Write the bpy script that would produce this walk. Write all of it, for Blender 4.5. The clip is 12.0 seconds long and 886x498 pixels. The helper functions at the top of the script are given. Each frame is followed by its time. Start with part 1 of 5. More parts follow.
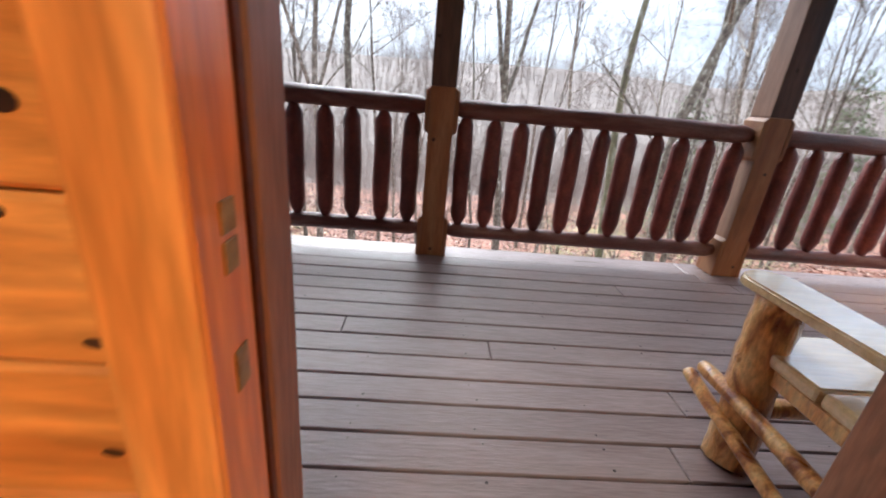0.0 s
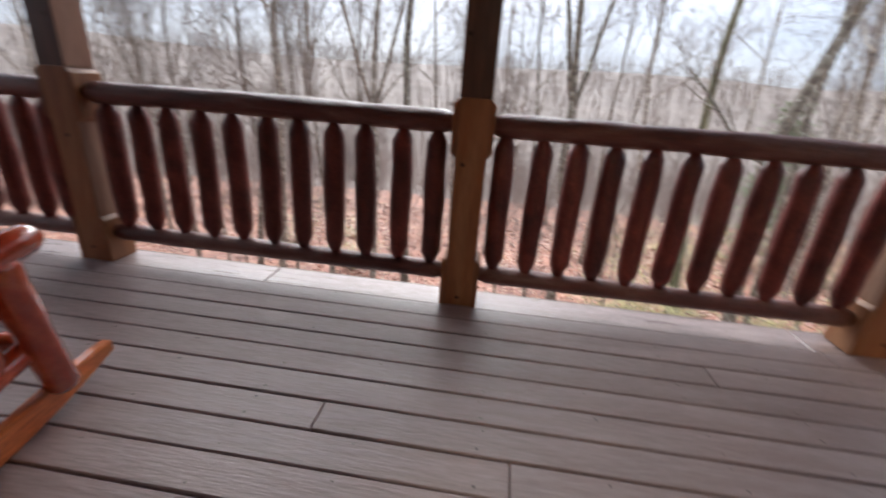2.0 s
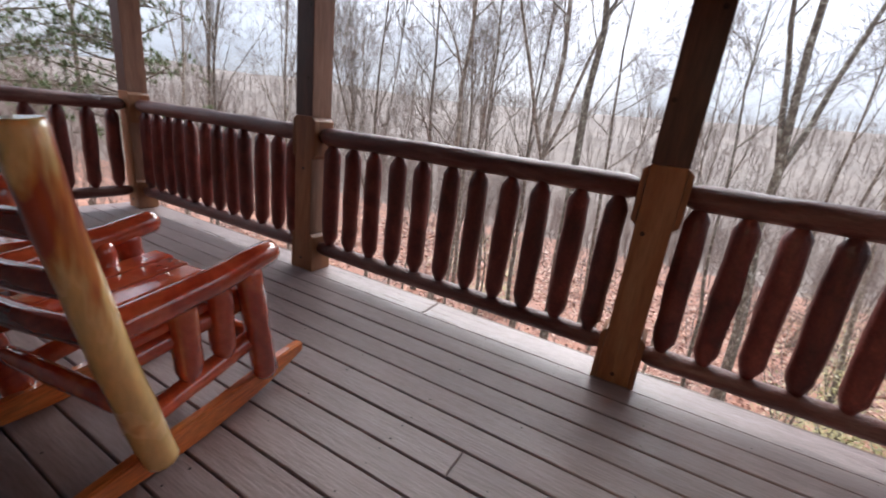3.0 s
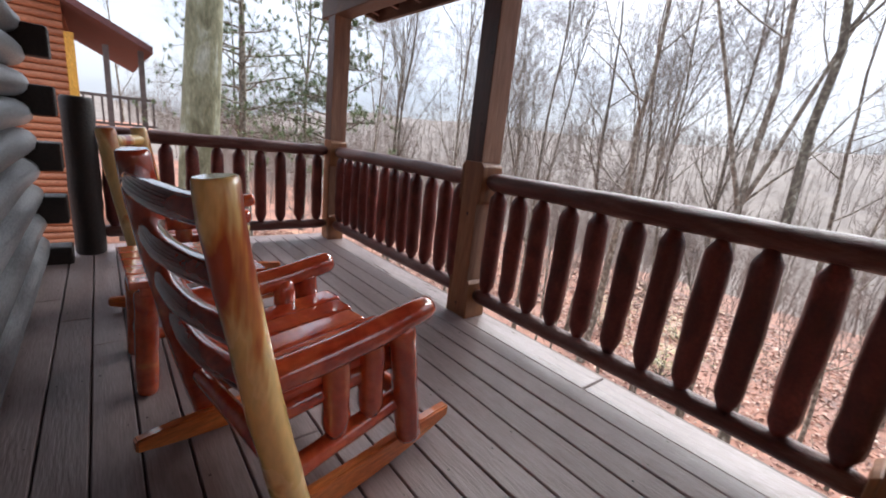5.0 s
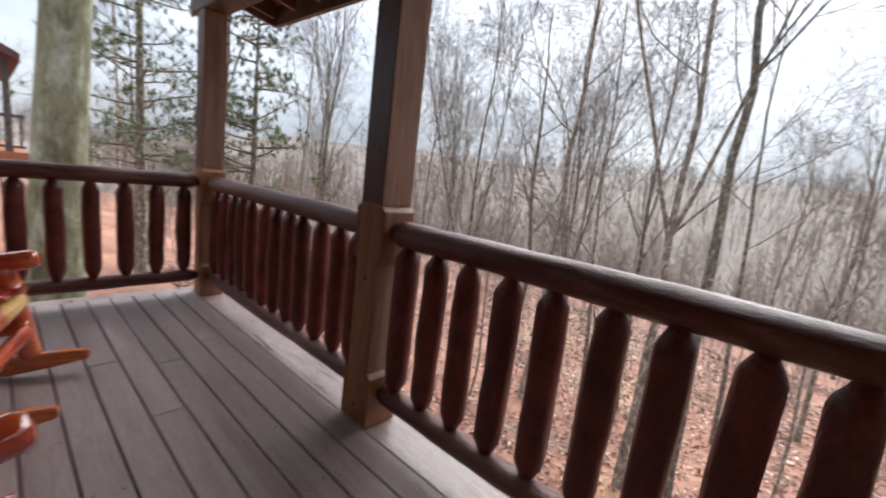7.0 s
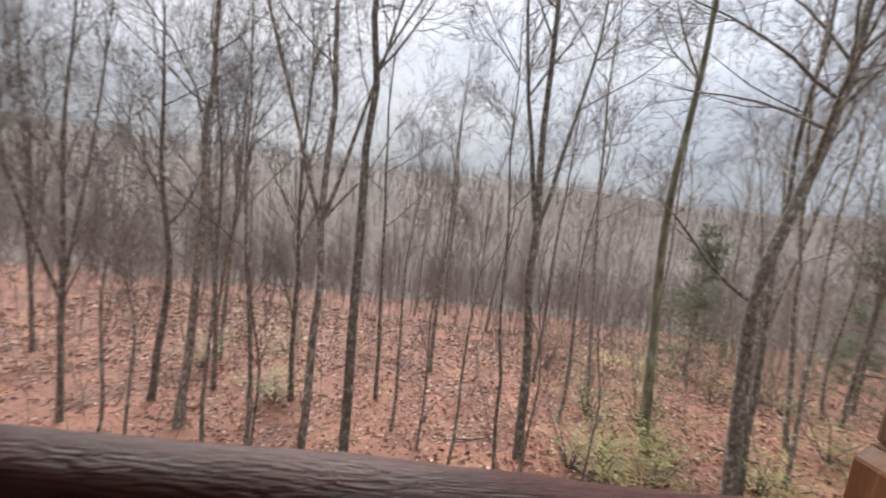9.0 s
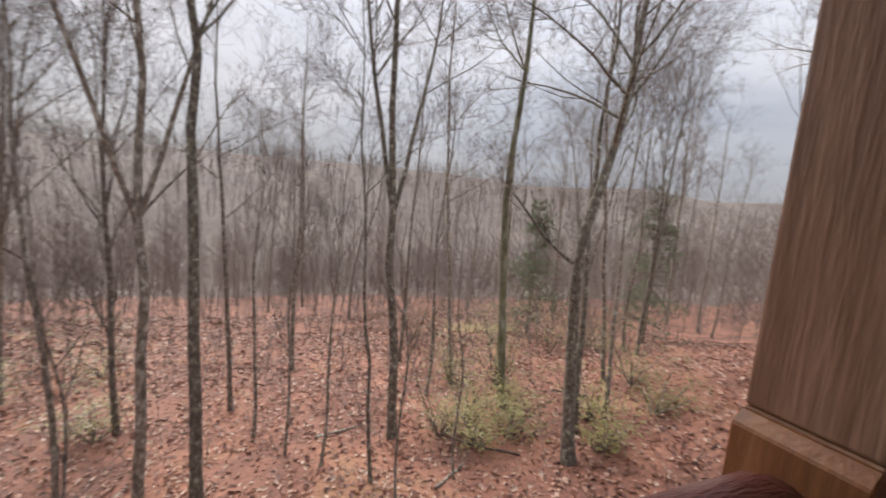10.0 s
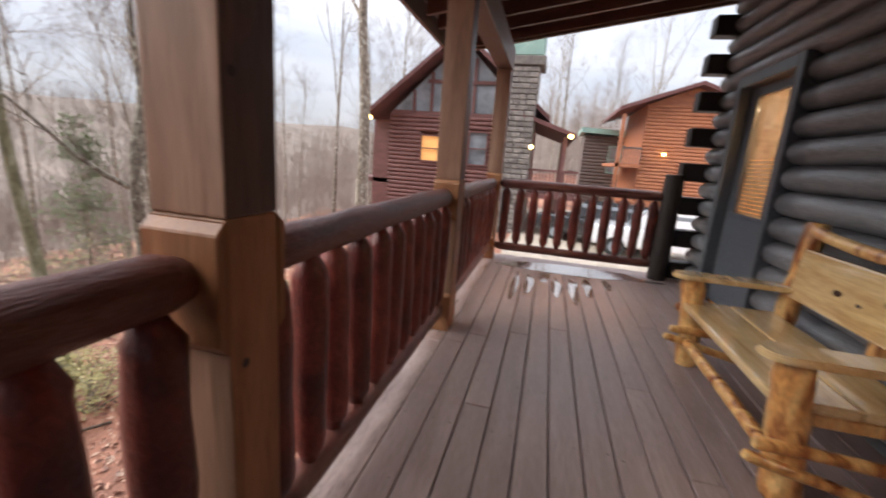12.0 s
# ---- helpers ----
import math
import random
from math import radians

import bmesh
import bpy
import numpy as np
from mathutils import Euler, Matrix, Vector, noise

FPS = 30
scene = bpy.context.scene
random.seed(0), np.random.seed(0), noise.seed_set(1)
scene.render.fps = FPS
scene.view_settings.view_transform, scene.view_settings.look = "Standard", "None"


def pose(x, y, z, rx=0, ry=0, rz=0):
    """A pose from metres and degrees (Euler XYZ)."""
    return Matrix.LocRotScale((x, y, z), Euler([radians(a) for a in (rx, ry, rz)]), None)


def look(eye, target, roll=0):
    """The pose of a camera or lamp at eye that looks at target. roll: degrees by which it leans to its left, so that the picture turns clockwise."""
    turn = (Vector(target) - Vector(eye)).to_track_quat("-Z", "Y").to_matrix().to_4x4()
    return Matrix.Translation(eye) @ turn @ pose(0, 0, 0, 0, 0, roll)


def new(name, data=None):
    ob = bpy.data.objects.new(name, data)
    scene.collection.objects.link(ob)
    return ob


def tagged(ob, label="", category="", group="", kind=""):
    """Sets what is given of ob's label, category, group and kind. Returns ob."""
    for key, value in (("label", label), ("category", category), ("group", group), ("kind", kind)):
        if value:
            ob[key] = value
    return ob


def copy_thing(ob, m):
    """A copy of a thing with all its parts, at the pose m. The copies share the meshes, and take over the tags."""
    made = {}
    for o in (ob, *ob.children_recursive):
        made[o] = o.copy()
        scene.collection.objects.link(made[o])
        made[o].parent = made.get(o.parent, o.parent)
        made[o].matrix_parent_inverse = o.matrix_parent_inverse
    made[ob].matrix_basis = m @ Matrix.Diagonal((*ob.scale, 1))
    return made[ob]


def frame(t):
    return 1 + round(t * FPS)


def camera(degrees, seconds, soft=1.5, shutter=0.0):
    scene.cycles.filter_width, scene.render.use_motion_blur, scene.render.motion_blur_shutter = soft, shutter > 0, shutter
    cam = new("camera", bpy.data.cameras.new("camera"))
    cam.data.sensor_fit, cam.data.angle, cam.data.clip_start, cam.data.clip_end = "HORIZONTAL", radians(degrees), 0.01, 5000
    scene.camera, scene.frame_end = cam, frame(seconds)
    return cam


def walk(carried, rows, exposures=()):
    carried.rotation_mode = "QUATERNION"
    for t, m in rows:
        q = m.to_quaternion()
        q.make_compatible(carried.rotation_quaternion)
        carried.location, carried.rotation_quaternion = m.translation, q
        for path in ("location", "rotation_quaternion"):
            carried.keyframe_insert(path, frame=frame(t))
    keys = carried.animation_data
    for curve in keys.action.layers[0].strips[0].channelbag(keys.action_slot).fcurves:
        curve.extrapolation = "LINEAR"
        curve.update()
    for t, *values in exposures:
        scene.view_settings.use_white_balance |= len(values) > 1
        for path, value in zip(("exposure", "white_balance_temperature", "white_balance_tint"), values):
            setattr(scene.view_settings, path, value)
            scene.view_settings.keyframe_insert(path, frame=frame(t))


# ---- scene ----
cam = camera(94.1, 12.0, soft=1.8, shutter=0.38)
PATH = [
    (0, (0.026, 0.141, 1.04), (0.136, 2.005, 0.324), 5.4),
    (0.5, (0.081, 0.311, 1.059), (0.378, 2.153, 0.338), 4.5),
    (1, (0.22, 0.481, 1.066), (0.544, 2.291, 0.279), 4.5),
    (1.5, (0.228, 0.658, 1.031), (0.54, 2.465, 0.231), 4.5),
    (2, (0.202, 0.722, 1.074), (0.01, 2.582, 0.366), 4.4),
    (2.5, (0.195, 0.755, 1.119), (-0.484, 2.533, 0.505), 6.1),
    (3, (0.12, 0.712, 1.126), (-0.764, 2.407, 0.541), 7.0),
    (3.5, (0.082, 0.659, 1.143), (-0.977, 2.262, 0.587), 6.6),
    (5.3, (-0.172, 0.933, 1.155), (-1.697, 2.128, 0.656), 6.3),
    (5.5, (-0.279, 0.983, 1.161), (-1.822, 2.153, 0.662), 6.2),
    (6, (-0.389, 1.134, 1.179), (-1.955, 2.294, 0.73), 6.1),
    (6.5, (-0.485, 1.4, 1.182), (-1.984, 2.666, 0.793), 6.5),
    (6.7, (-0.529, 1.473, 1.185), (-1.969, 2.812, 0.817), 6.6),
    (8.3, (-0.646, 2.055, 1.395), (-1.069, 3.99, 1.12), 7.73),
    (8.5, (-0.643, 2.15, 1.37), (-0.935, 4.11, 1.097), 7.56),
    (9, (-0.652, 2.356, 1.319), (-0.555, 4.34, 1.087), 7.3),
    (9.5, (-0.689, 2.46, 1.303), (-0.263, 4.4, 1.066), 6.4),
    (10, (-0.703, 2.492, 1.344), (0.07, 4.322, 1.106), 5.2),
    (10.5, (-0.679, 2.564, 1.371), (0.466, 4.181, 1.093), 4.2),
    (11, (-0.637, 2.547, 1.311), (0.853, 3.839, 0.982), 3.3),
    (11.5, (-0.564, 2.388, 1.263), (1.195, 3.257, 0.875), 3.8),
    (11.6, (-0.579, 2.329, 1.243), (1.217, 3.114, 0.847), 4.2),
    (12, (-0.606, 2.157, 1.202), (1.293, 2.608, 0.766), 4.4),
]
EXPOSURES = [(0.0, 1.72, 5700, 8), (0.5, 1.62, 5800, 9), (1.0, 1.4, 5950, 10), (1.5, 1.42, 5950, 10), (2.5, 1.38, 6000, 11), (3.5, 1.4, 6000, 12), (5.3, 1.46, 5950, 9), (6.0, 1.42, 5950, 8), (6.7, 1.3, 6050, 8),
             (8.5, 0.76, 6150, 9), (9.5, 0.56, 6450, 12), (10.5, 0.47, 6500, 14), (11.5, 1.0, 6500, 14), (12.0, 1.25, 6500, 13)]
walk(cam, [(t, look(eye, target, roll)) for t, eye, target, roll in PATH], EXPOSURES)

# ---- world and light ----
world = bpy.data.worlds.new("overcast_sky")
scene.world = world
world.use_nodes = True
wn, wl = world.node_tree.nodes, world.node_tree.links
wn.clear()
w_out = wn.new("ShaderNodeOutputWorld")
w_bg = wn.new("ShaderNodeBackground")
w_bg.inputs["Strength"].default_value = 0.07
w_sky = wn.new("ShaderNodeTexSky")
w_sky.sky_type = "NISHITA"
w_sky.sun_disc = False
w_sky.sun_elevation = radians(42)
w_sky.sun_rotation = radians(-15)
w_sky.dust_density = 3.0
# an even cloud sheet with soft lighter and darker patches over the clear sky
w_co = wn.new("ShaderNodeTexCoord")
w_map = wn.new("ShaderNodeMapping")
w_map.inputs["Scale"].default_value = (1.0, 1.0, 3.2)
w_noise = wn.new("ShaderNodeTexNoise")
w_noise.inputs["Scale"].default_value = 2.6
w_noise.inputs["Detail"].default_value = 5.0
w_ramp = wn.new("ShaderNodeValToRGB")
w_ramp.color_ramp.elements[0].position = 0.3
w_ramp.color_ramp.elements[0].color = (5.2, 5.6, 6.3, 1)
w_ramp.color_ramp.elements[1].position = 0.68
w_ramp.color_ramp.elements[1].color = (7.8, 7.9, 8.2, 1)
w_mix = wn.new("ShaderNodeMix")
w_mix.data_type = "RGBA"
w_mix.inputs["Factor"].default_value = 0.86
wl.new(w_co.outputs["Generated"], w_map.inputs["Vector"])
wl.new(w_map.outputs["Vector"], w_noise.inputs["Vector"])
wl.new(w_noise.outputs["Fac"], w_ramp.inputs["Fac"])
wl.new(w_sky.outputs["Color"], w_mix.inputs["A"])
wl.new(w_ramp.outputs["Color"], w_mix.inputs["B"])
# an overcast sky is two to three times brighter overhead than at the horizon
w_sep = wn.new("ShaderNodeSeparateXYZ")
w_up = wn.new("ShaderNodeMapRange")
w_up.inputs["To Min"].default_value = 0.61
w_up.inputs["To Max"].default_value = 2.5
w_scale = wn.new("ShaderNodeVectorMath")
w_scale.operation = "SCALE"
wl.new(w_co.outputs["Generated"], w_sep.inputs["Vector"])
wl.new(w_sep.outputs["Z"], w_up.inputs["Value"])
wl.new(w_mix.outputs["Result"], w_scale.inputs[0])
wl.new(w_up.outputs["Result"], w_scale.inputs["Scale"])
wl.new(w_scale.outputs["Vector"], w_bg.inputs["Color"])
wl.new(w_bg.outputs["Background"], w_out.inputs["Surface"])
sun = new("sun", bpy.data.lights.new("sun", "SUN"))
sun.data.energy = 3.0
sun.data.angle = radians(50)
sun.data.color = (1.0, 0.96, 0.9)
sun.matrix_world = look((-8, 30, 24), (0, 0, 0))

# ---- materials ----
def srgb(r, g, b):
    return tuple((c / 255 / 12.92) if c / 255 <= 0.04045 else ((c / 255 + 0.055) / 1.055) ** 2.4 for c in (r, g, b)) + (1,)


def surface(name, colours, scale=(1, 1, 1), size=6.0, detail=6.0, rough=(0.5, 0.7), bump=0.15, fine=60.0, coat=0.0, vary=0.0,
            stops=None, metal=0.0, distort=0.6, bump_size=None, spec=0.5, grit=(0.72, 1.22), coat_ior=1.5):
    """Colour from stretched noise between the given colours, with fine grain, uneven gloss and relief."""
    m = bpy.data.materials.new(name)
    m.use_nodes = True
    n, l = m.node_tree.nodes, m.node_tree.links
    bsdf = n["Principled BSDF"]
    co = n.new("ShaderNodeTexCoord")
    mp = n.new("ShaderNodeMapping")
    mp.inputs["Scale"].default_value = scale
    l.new(co.outputs["Object"], mp.inputs["Vector"])
    info = n.new("ShaderNodeObjectInfo")
    off = n.new("ShaderNodeVectorMath")
    off.operation = "ADD"
    mul = n.new("ShaderNodeMath")
    mul.operation = "MULTIPLY"
    mul.inputs[1].default_value = 37.0
    l.new(info.outputs["Random"], mul.inputs[0])
    l.new(mp.outputs["Vector"], off.inputs[0])
    l.new(mul.outputs[0], off.inputs[1])
    big = n.new("ShaderNodeTexNoise")
    big.inputs["Scale"].default_value = size
    big.inputs["Detail"].default_value = detail
    big.inputs["Distortion"].default_value = distort
    l.new(off.outputs[0], big.inputs["Vector"])
    ramp = n.new("ShaderNodeValToRGB")
    el = ramp.color_ramp.elements
    k = len(colours)
    ps = stops or [0.3 + 0.4 * i / max(1, k - 1) for i in range(k)]
    while len(el) < k:
        el.new(0.5)
    for e, p, c in zip(el, ps, colours):
        e.position, e.color = p, (*c[:3], 1)
    l.new(big.outputs["Fac"], ramp.inputs["Fac"])
    grain = n.new("ShaderNodeTexNoise")
    grain.inputs["Scale"].default_value = fine
    grain.inputs["Detail"].default_value = 4.0
    l.new(off.outputs[0], grain.inputs["Vector"])
    gm = n.new("ShaderNodeMapRange")
    gm.inputs["To Min"].default_value, gm.inputs["To Max"].default_value = grit
    gm.inputs["From Min"].default_value = 0.3
    gm.inputs["From Max"].default_value = 0.7
    l.new(grain.outputs["Fac"], gm.inputs["Value"])
    mixc = n.new("ShaderNodeMix")
    mixc.data_type = "RGBA"
    mixc.blend_type = "MULTIPLY"
    mixc.inputs["Factor"].default_value = 1.0
    l.new(ramp.outputs["Color"], mixc.inputs["A"])
    l.new(gm.outputs["Result"], mixc.inputs["B"])
    tint = mixc.outputs["Result"]
    if vary:
        vm = n.new("ShaderNodeMapRange")
        vm.inputs["To Min"].default_value = 1 - vary
        vm.inputs["To Max"].default_value = 1 + vary
        l.new(info.outputs["Random"], vm.inputs["Value"])
        m2 = n.new("ShaderNodeMix")
        m2.data_type = "RGBA"
        m2.blend_type = "MULTIPLY"
        m2.inputs["Factor"].default_value = 1.0
        l.new(tint, m2.inputs["A"])
        l.new(vm.outputs["Result"], m2.inputs["B"])
        tint = m2.outputs["Result"]
    l.new(tint, bsdf.inputs["Base Color"])
    rm = n.new("ShaderNodeMapRange")
    rm.inputs["From Min"].default_value = 0.3
    rm.inputs["From Max"].default_value = 0.7
    rm.inputs["To Min"].default_value, rm.inputs["To Max"].default_value = rough
    l.new(big.outputs["Fac"], rm.inputs["Value"])
    l.new(rm.outputs["Result"], bsdf.inputs["Roughness"])
    bsdf.inputs["Metallic"].default_value = metal
    bsdf.inputs["Specular IOR Level"].default_value = spec
    if coat:
        bsdf.inputs["Coat Weight"].default_value = coat
        bsdf.inputs["Coat Roughness"].default_value = 0.06
        bsdf.inputs["Coat IOR"].default_value = coat_ior
    if bump:
        bp = n.new("ShaderNodeBump")
        bp.inputs["Strength"].default_value = bump
        bp.inputs["Distance"].default_value = 0.01
        if bump_size:
            bn = n.new("ShaderNodeTexNoise")
            bn.inputs["Scale"].default_value = bump_size
            bn.inputs["Detail"].default_value = 3.0
            l.new(off.outputs[0], bn.inputs["Vector"])
            l.new(bn.outputs["Fac"], bp.inputs["Height"])
        else:
            l.new(grain.outputs["Fac"], bp.inputs["Height"])
        l.new(bp.outputs["Normal"], bsdf.inputs["Normal"])
    return m


def glow(name, colour, strength):
    m = bpy.data.materials.new(name)
    m.use_nodes = True
    b = m.node_tree.nodes["Principled BSDF"]
    b.inputs["Base Color"].default_value = (*colour[:3], 1)
    b.inputs["Emission Color"].default_value = (*colour[:3], 1)
    b.inputs["Emission Strength"].default_value = strength
    return m


def glass(name, tint=(0.9, 0.95, 1.0), rough=0.02):
    m = bpy.data.materials.new(name)
    m.use_nodes = True
    b = m.node_tree.nodes["Principled BSDF"]
    b.inputs["Base Color"].default_value = (*tint, 1)
    b.inputs["Transmission Weight"].default_value = 1.0
    b.inputs["Roughness"].default_value = rough
    b.inputs["IOR"].default_value = 1.45
    return m


M_DECK = surface("painted_deck_board", [(0.235, 0.171, 0.164), (0.28, 0.212, 0.204), (0.325, 0.252, 0.243)], (0.7, 6, 6), 2.4, 8, (0.36, 0.56), 0.22, 20, vary=0.10, spec=0.45, grit=(0.86, 1.12))
M_EDGE = surface("wet_edge_board", [(0.16, 0.108, 0.098), (0.235, 0.172, 0.158), (0.31, 0.24, 0.222)], (0.8, 6, 6), 4.0, 6, (0.25, 0.5), 0.25, 25)
M_RAIL = surface("dark_stained_log", [(0.058, 0.011, 0.010), (0.125, 0.022, 0.017), (0.19, 0.041, 0.029)], (3, 3, 2), 3.0, 6, (0.3, 0.5), 0.35, 30, vary=0.22)
M_RAILTOP = surface("weathered_top_log", [(0.062, 0.017, 0.014), (0.125, 0.037, 0.029), (0.20, 0.105, 0.085)], (1.2, 8, 8), 2.0, 8, (0.28, 0.5), 0.5, 30)
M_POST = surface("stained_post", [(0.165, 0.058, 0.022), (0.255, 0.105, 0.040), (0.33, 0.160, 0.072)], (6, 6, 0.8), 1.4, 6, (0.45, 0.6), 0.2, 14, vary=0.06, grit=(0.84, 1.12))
M_POSTSIDE = surface("pale_post_side", [(0.19, 0.098, 0.058), (0.28, 0.160, 0.103), (0.37, 0.24, 0.165)], (6, 6, 0.6), 1.4, 6, (0.5, 0.65), 0.25, 14, vary=0.08, grit=(0.82, 1.14))
M_POSTDARK = surface("dark_post_face", [(0.040, 0.018, 0.013), (0.075, 0.034, 0.024), (0.12, 0.058, 0.038)], (6, 6, 0.7), 1.4, 6, (0.4, 0.55), 0.2, 14, vary=0.06)
M_KNOT = surface("dark_knot", [(0.02, 0.008, 0.004), (0.05, 0.018, 0.008)], size=30, rough=(0.4, 0.6))
M_WALL = surface("grey_painted_log", [(0.135, 0.138, 0.146), (0.19, 0.193, 0.203), (0.245, 0.248, 0.26)], (0.8, 5, 5), 3.0, 7, (0.28, 0.45), 0.4, 24, vary=0.12)
M_LOGEND = surface("dark_log_end", [(0.012, 0.008, 0.007), (0.03, 0.02, 0.017)], size=12, rough=(0.5, 0.7), bump=0.3)
M_BEAM = surface("dark_brown_beam", [(0.06, 0.032, 0.022), (0.1, 0.058, 0.04), (0.14, 0.085, 0.06)], (2, 6, 6), 3.0, 6, (0.45, 0.65), 0.25, 24, vary=0.1)
M_CEIL = surface("dark_ceiling_board", [(0.075, 0.031, 0.025), (0.125, 0.056, 0.044)], (8, 1, 4), 3.0, 6, (0.4, 0.6), 0.2, 24)
M_PINE = surface("varnished_pine", [(0.52, 0.175, 0.03), (0.66, 0.275, 0.055), (0.76, 0.37, 0.09)], (0.7, 5, 5), 2.0, 7, (0.3, 0.45), 0.1, 14, coat=0.3)
M_PINEV = surface("varnished_pine_upright", [(0.50, 0.16, 0.028), (0.64, 0.255, 0.05), (0.75, 0.36, 0.085)], (5, 5, 0.6), 2.0, 7, (0.3, 0.45), 0.1, 14, coat=0.3)
M_TRIM = surface("brown_door_trim", [(0.16, 0.075, 0.045), (0.21, 0.105, 0.065), (0.25, 0.14, 0.09)], (5, 5, 0.7), 2.0, 6, (0.4, 0.6), 0.15, 20)
M_GASKET = surface("dark_gasket", [(0.05, 0.012, 0.006), (0.09, 0.022, 0.010)], rough=(0.5, 0.7))
M_BRASS = surface("aged_brass_plate", [(0.25, 0.16, 0.06), (0.4, 0.28, 0.12)], size=30, rough=(0.35, 0.55), metal=0.7)
M_CEDAR = surface("lacquered_cedar", [(0.30, 0.026, 0.012), (0.48, 0.060, 0.022), (0.60, 0.115, 0.038), (0.72, 0.28, 0.09)], (2.2, 2.2, 2.2), 1.7, 5, (0.12, 0.22), 0.06, 18,
                  coat=1.0, stops=[0.25, 0.45, 0.62, 0.76], vary=0.2, distort=1.6, grit=(0.84, 1.1), coat_ior=1.75)
M_SAP = surface("lacquered_sapwood", [(0.82, 0.52, 0.17), (0.86, 0.58, 0.22), (0.64, 0.26, 0.06), (0.40, 0.06, 0.015)], (2.6, 2.6, 0.9), 1.5, 4, (0.22, 0.34), 0.05, 18,
                coat=1.0, stops=[0.3, 0.5, 0.55, 0.61], distort=1.3, grit=(0.88, 1.08))
M_ORANGEWOOD = surface("orange_cedar_plank", [(0.50, 0.10, 0.020), (0.66, 0.18, 0.04), (0.74, 0.26, 0.066)], (6, 1, 6), 1.8, 6, (0.25, 0.4), 0.08, 18, coat=0.8, distort=1.0)
M_CEDARDK = surface("dark_lacquered_cedar", [(0.09, 0.012, 0.009), (0.20, 0.022, 0.012), (0.34, 0.042, 0.018)], (2, 2, 2), 2.0, 5, (0.14, 0.24), 0.06, 18, coat=1.0, distort=1.2)
M_BENCH = surface("peeled_pine_log", [(0.24, 0.07, 0.018), (0.62, 0.29, 0.085), (0.80, 0.51, 0.20)], (6, 6, 2), 1.6, 7, (0.25, 0.42), 0.35, 16, coat=0.5, stops=[0.38, 0.47, 0.62], distort=1.2)
M_BENCHTOP = surface("pale_pine_plank", [(0.54, 0.33, 0.13), (0.70, 0.49, 0.23), (0.80, 0.62, 0.36)], (0.8, 6, 6), 1.6, 7, (0.14, 0.28), 0.08, 14, coat=1.0, distort=1.0, grit=(0.86, 1.1), coat_ior=1.9)
M_LEAF = surface("leaf_litter", [(0.125, 0.053, 0.034), (0.24, 0.104, 0.066), (0.34, 0.158, 0.10), (0.34, 0.21, 0.115)], (1, 1, 1), 0.45, 12, (0.75, 0.95), 0.8, 9.0,
                 stops=[0.3, 0.46, 0.6, 0.75], bump_size=14)
M_DRIVE = surface("pale_gravel", [(0.30, 0.255, 0.205), (0.42, 0.365, 0.30)], size=2.0, rough=(0.7, 0.9), bump=0.4, fine=12)
M_BARK = surface("grey_bark", [(0.085, 0.066, 0.050), (0.165, 0.135, 0.105), (0.25, 0.215, 0.17), (0.40, 0.385, 0.33)], (1.6, 1.6, 1.0), 7.0, 10, (0.75, 0.95), 0.8, 10,
                 stops=[0.3, 0.45, 0.56, 0.66], vary=0.3)
M_LICHEN = surface("lichen_spotted_bark", [(0.07, 0.055, 0.042), (0.14, 0.118, 0.09), (0.23, 0.215, 0.165), (0.50, 0.50, 0.43)], (1.8, 1.8, 1.1), 7.0, 10, (0.75, 0.95), 0.9, 9,
                   stops=[0.32, 0.48, 0.60, 0.70], vary=0.2)
M_MOSS = surface("mossy_bark", [(0.06, 0.055, 0.03), (0.14, 0.135, 0.075), (0.22, 0.22, 0.14), (0.34, 0.35, 0.29)], (3, 3, 1.2), 1.4, 10, (0.75, 0.95), 0.9, 9)
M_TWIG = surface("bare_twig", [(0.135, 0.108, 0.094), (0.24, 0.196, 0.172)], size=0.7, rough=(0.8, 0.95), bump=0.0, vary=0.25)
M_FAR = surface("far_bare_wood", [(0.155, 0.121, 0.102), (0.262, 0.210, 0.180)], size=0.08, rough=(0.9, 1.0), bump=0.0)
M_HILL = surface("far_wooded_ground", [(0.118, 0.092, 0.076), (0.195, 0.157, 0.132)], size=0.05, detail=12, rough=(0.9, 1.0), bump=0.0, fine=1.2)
M_STRAW = surface("dry_straw_grass", [(0.26, 0.15, 0.07), (0.36, 0.24, 0.11), (0.28, 0.26, 0.11)], size=0.9, detail=10, rough=(0.8, 0.95), bump=0.6, fine=14)
M_SHRUB = surface("evergreen_leaf", [(0.13, 0.12, 0.035), (0.25, 0.215, 0.065), (0.36, 0.30, 0.11)], size=2.0, rough=(0.4, 0.6), bump=0.0, vary=0.2)
M_PINELEAF = surface("pine_needles", [(0.11, 0.15, 0.065), (0.19, 0.24, 0.11)], size=1.2, rough=(0.6, 0.8), bump=0.0)
M_BRUSH = surface("dry_brush", [(0.14, 0.075, 0.03), (0.25, 0.15, 0.06)], size=2.0, rough=(0.7, 0.9), bump=0.0)
M_REDLOG = surface("red_brown_log_siding", [(0.115, 0.045, 0.040), (0.17, 0.072, 0.064)], (1, 1, 4), 1.5, 6, (0.5, 0.7), 0.2, 12)
M_ORANGELOG = surface("orange_log_siding", [(0.30, 0.105, 0.050), (0.43, 0.170, 0.082)], (1, 1, 4), 1.5, 6, (0.5, 0.7), 0.2, 12)
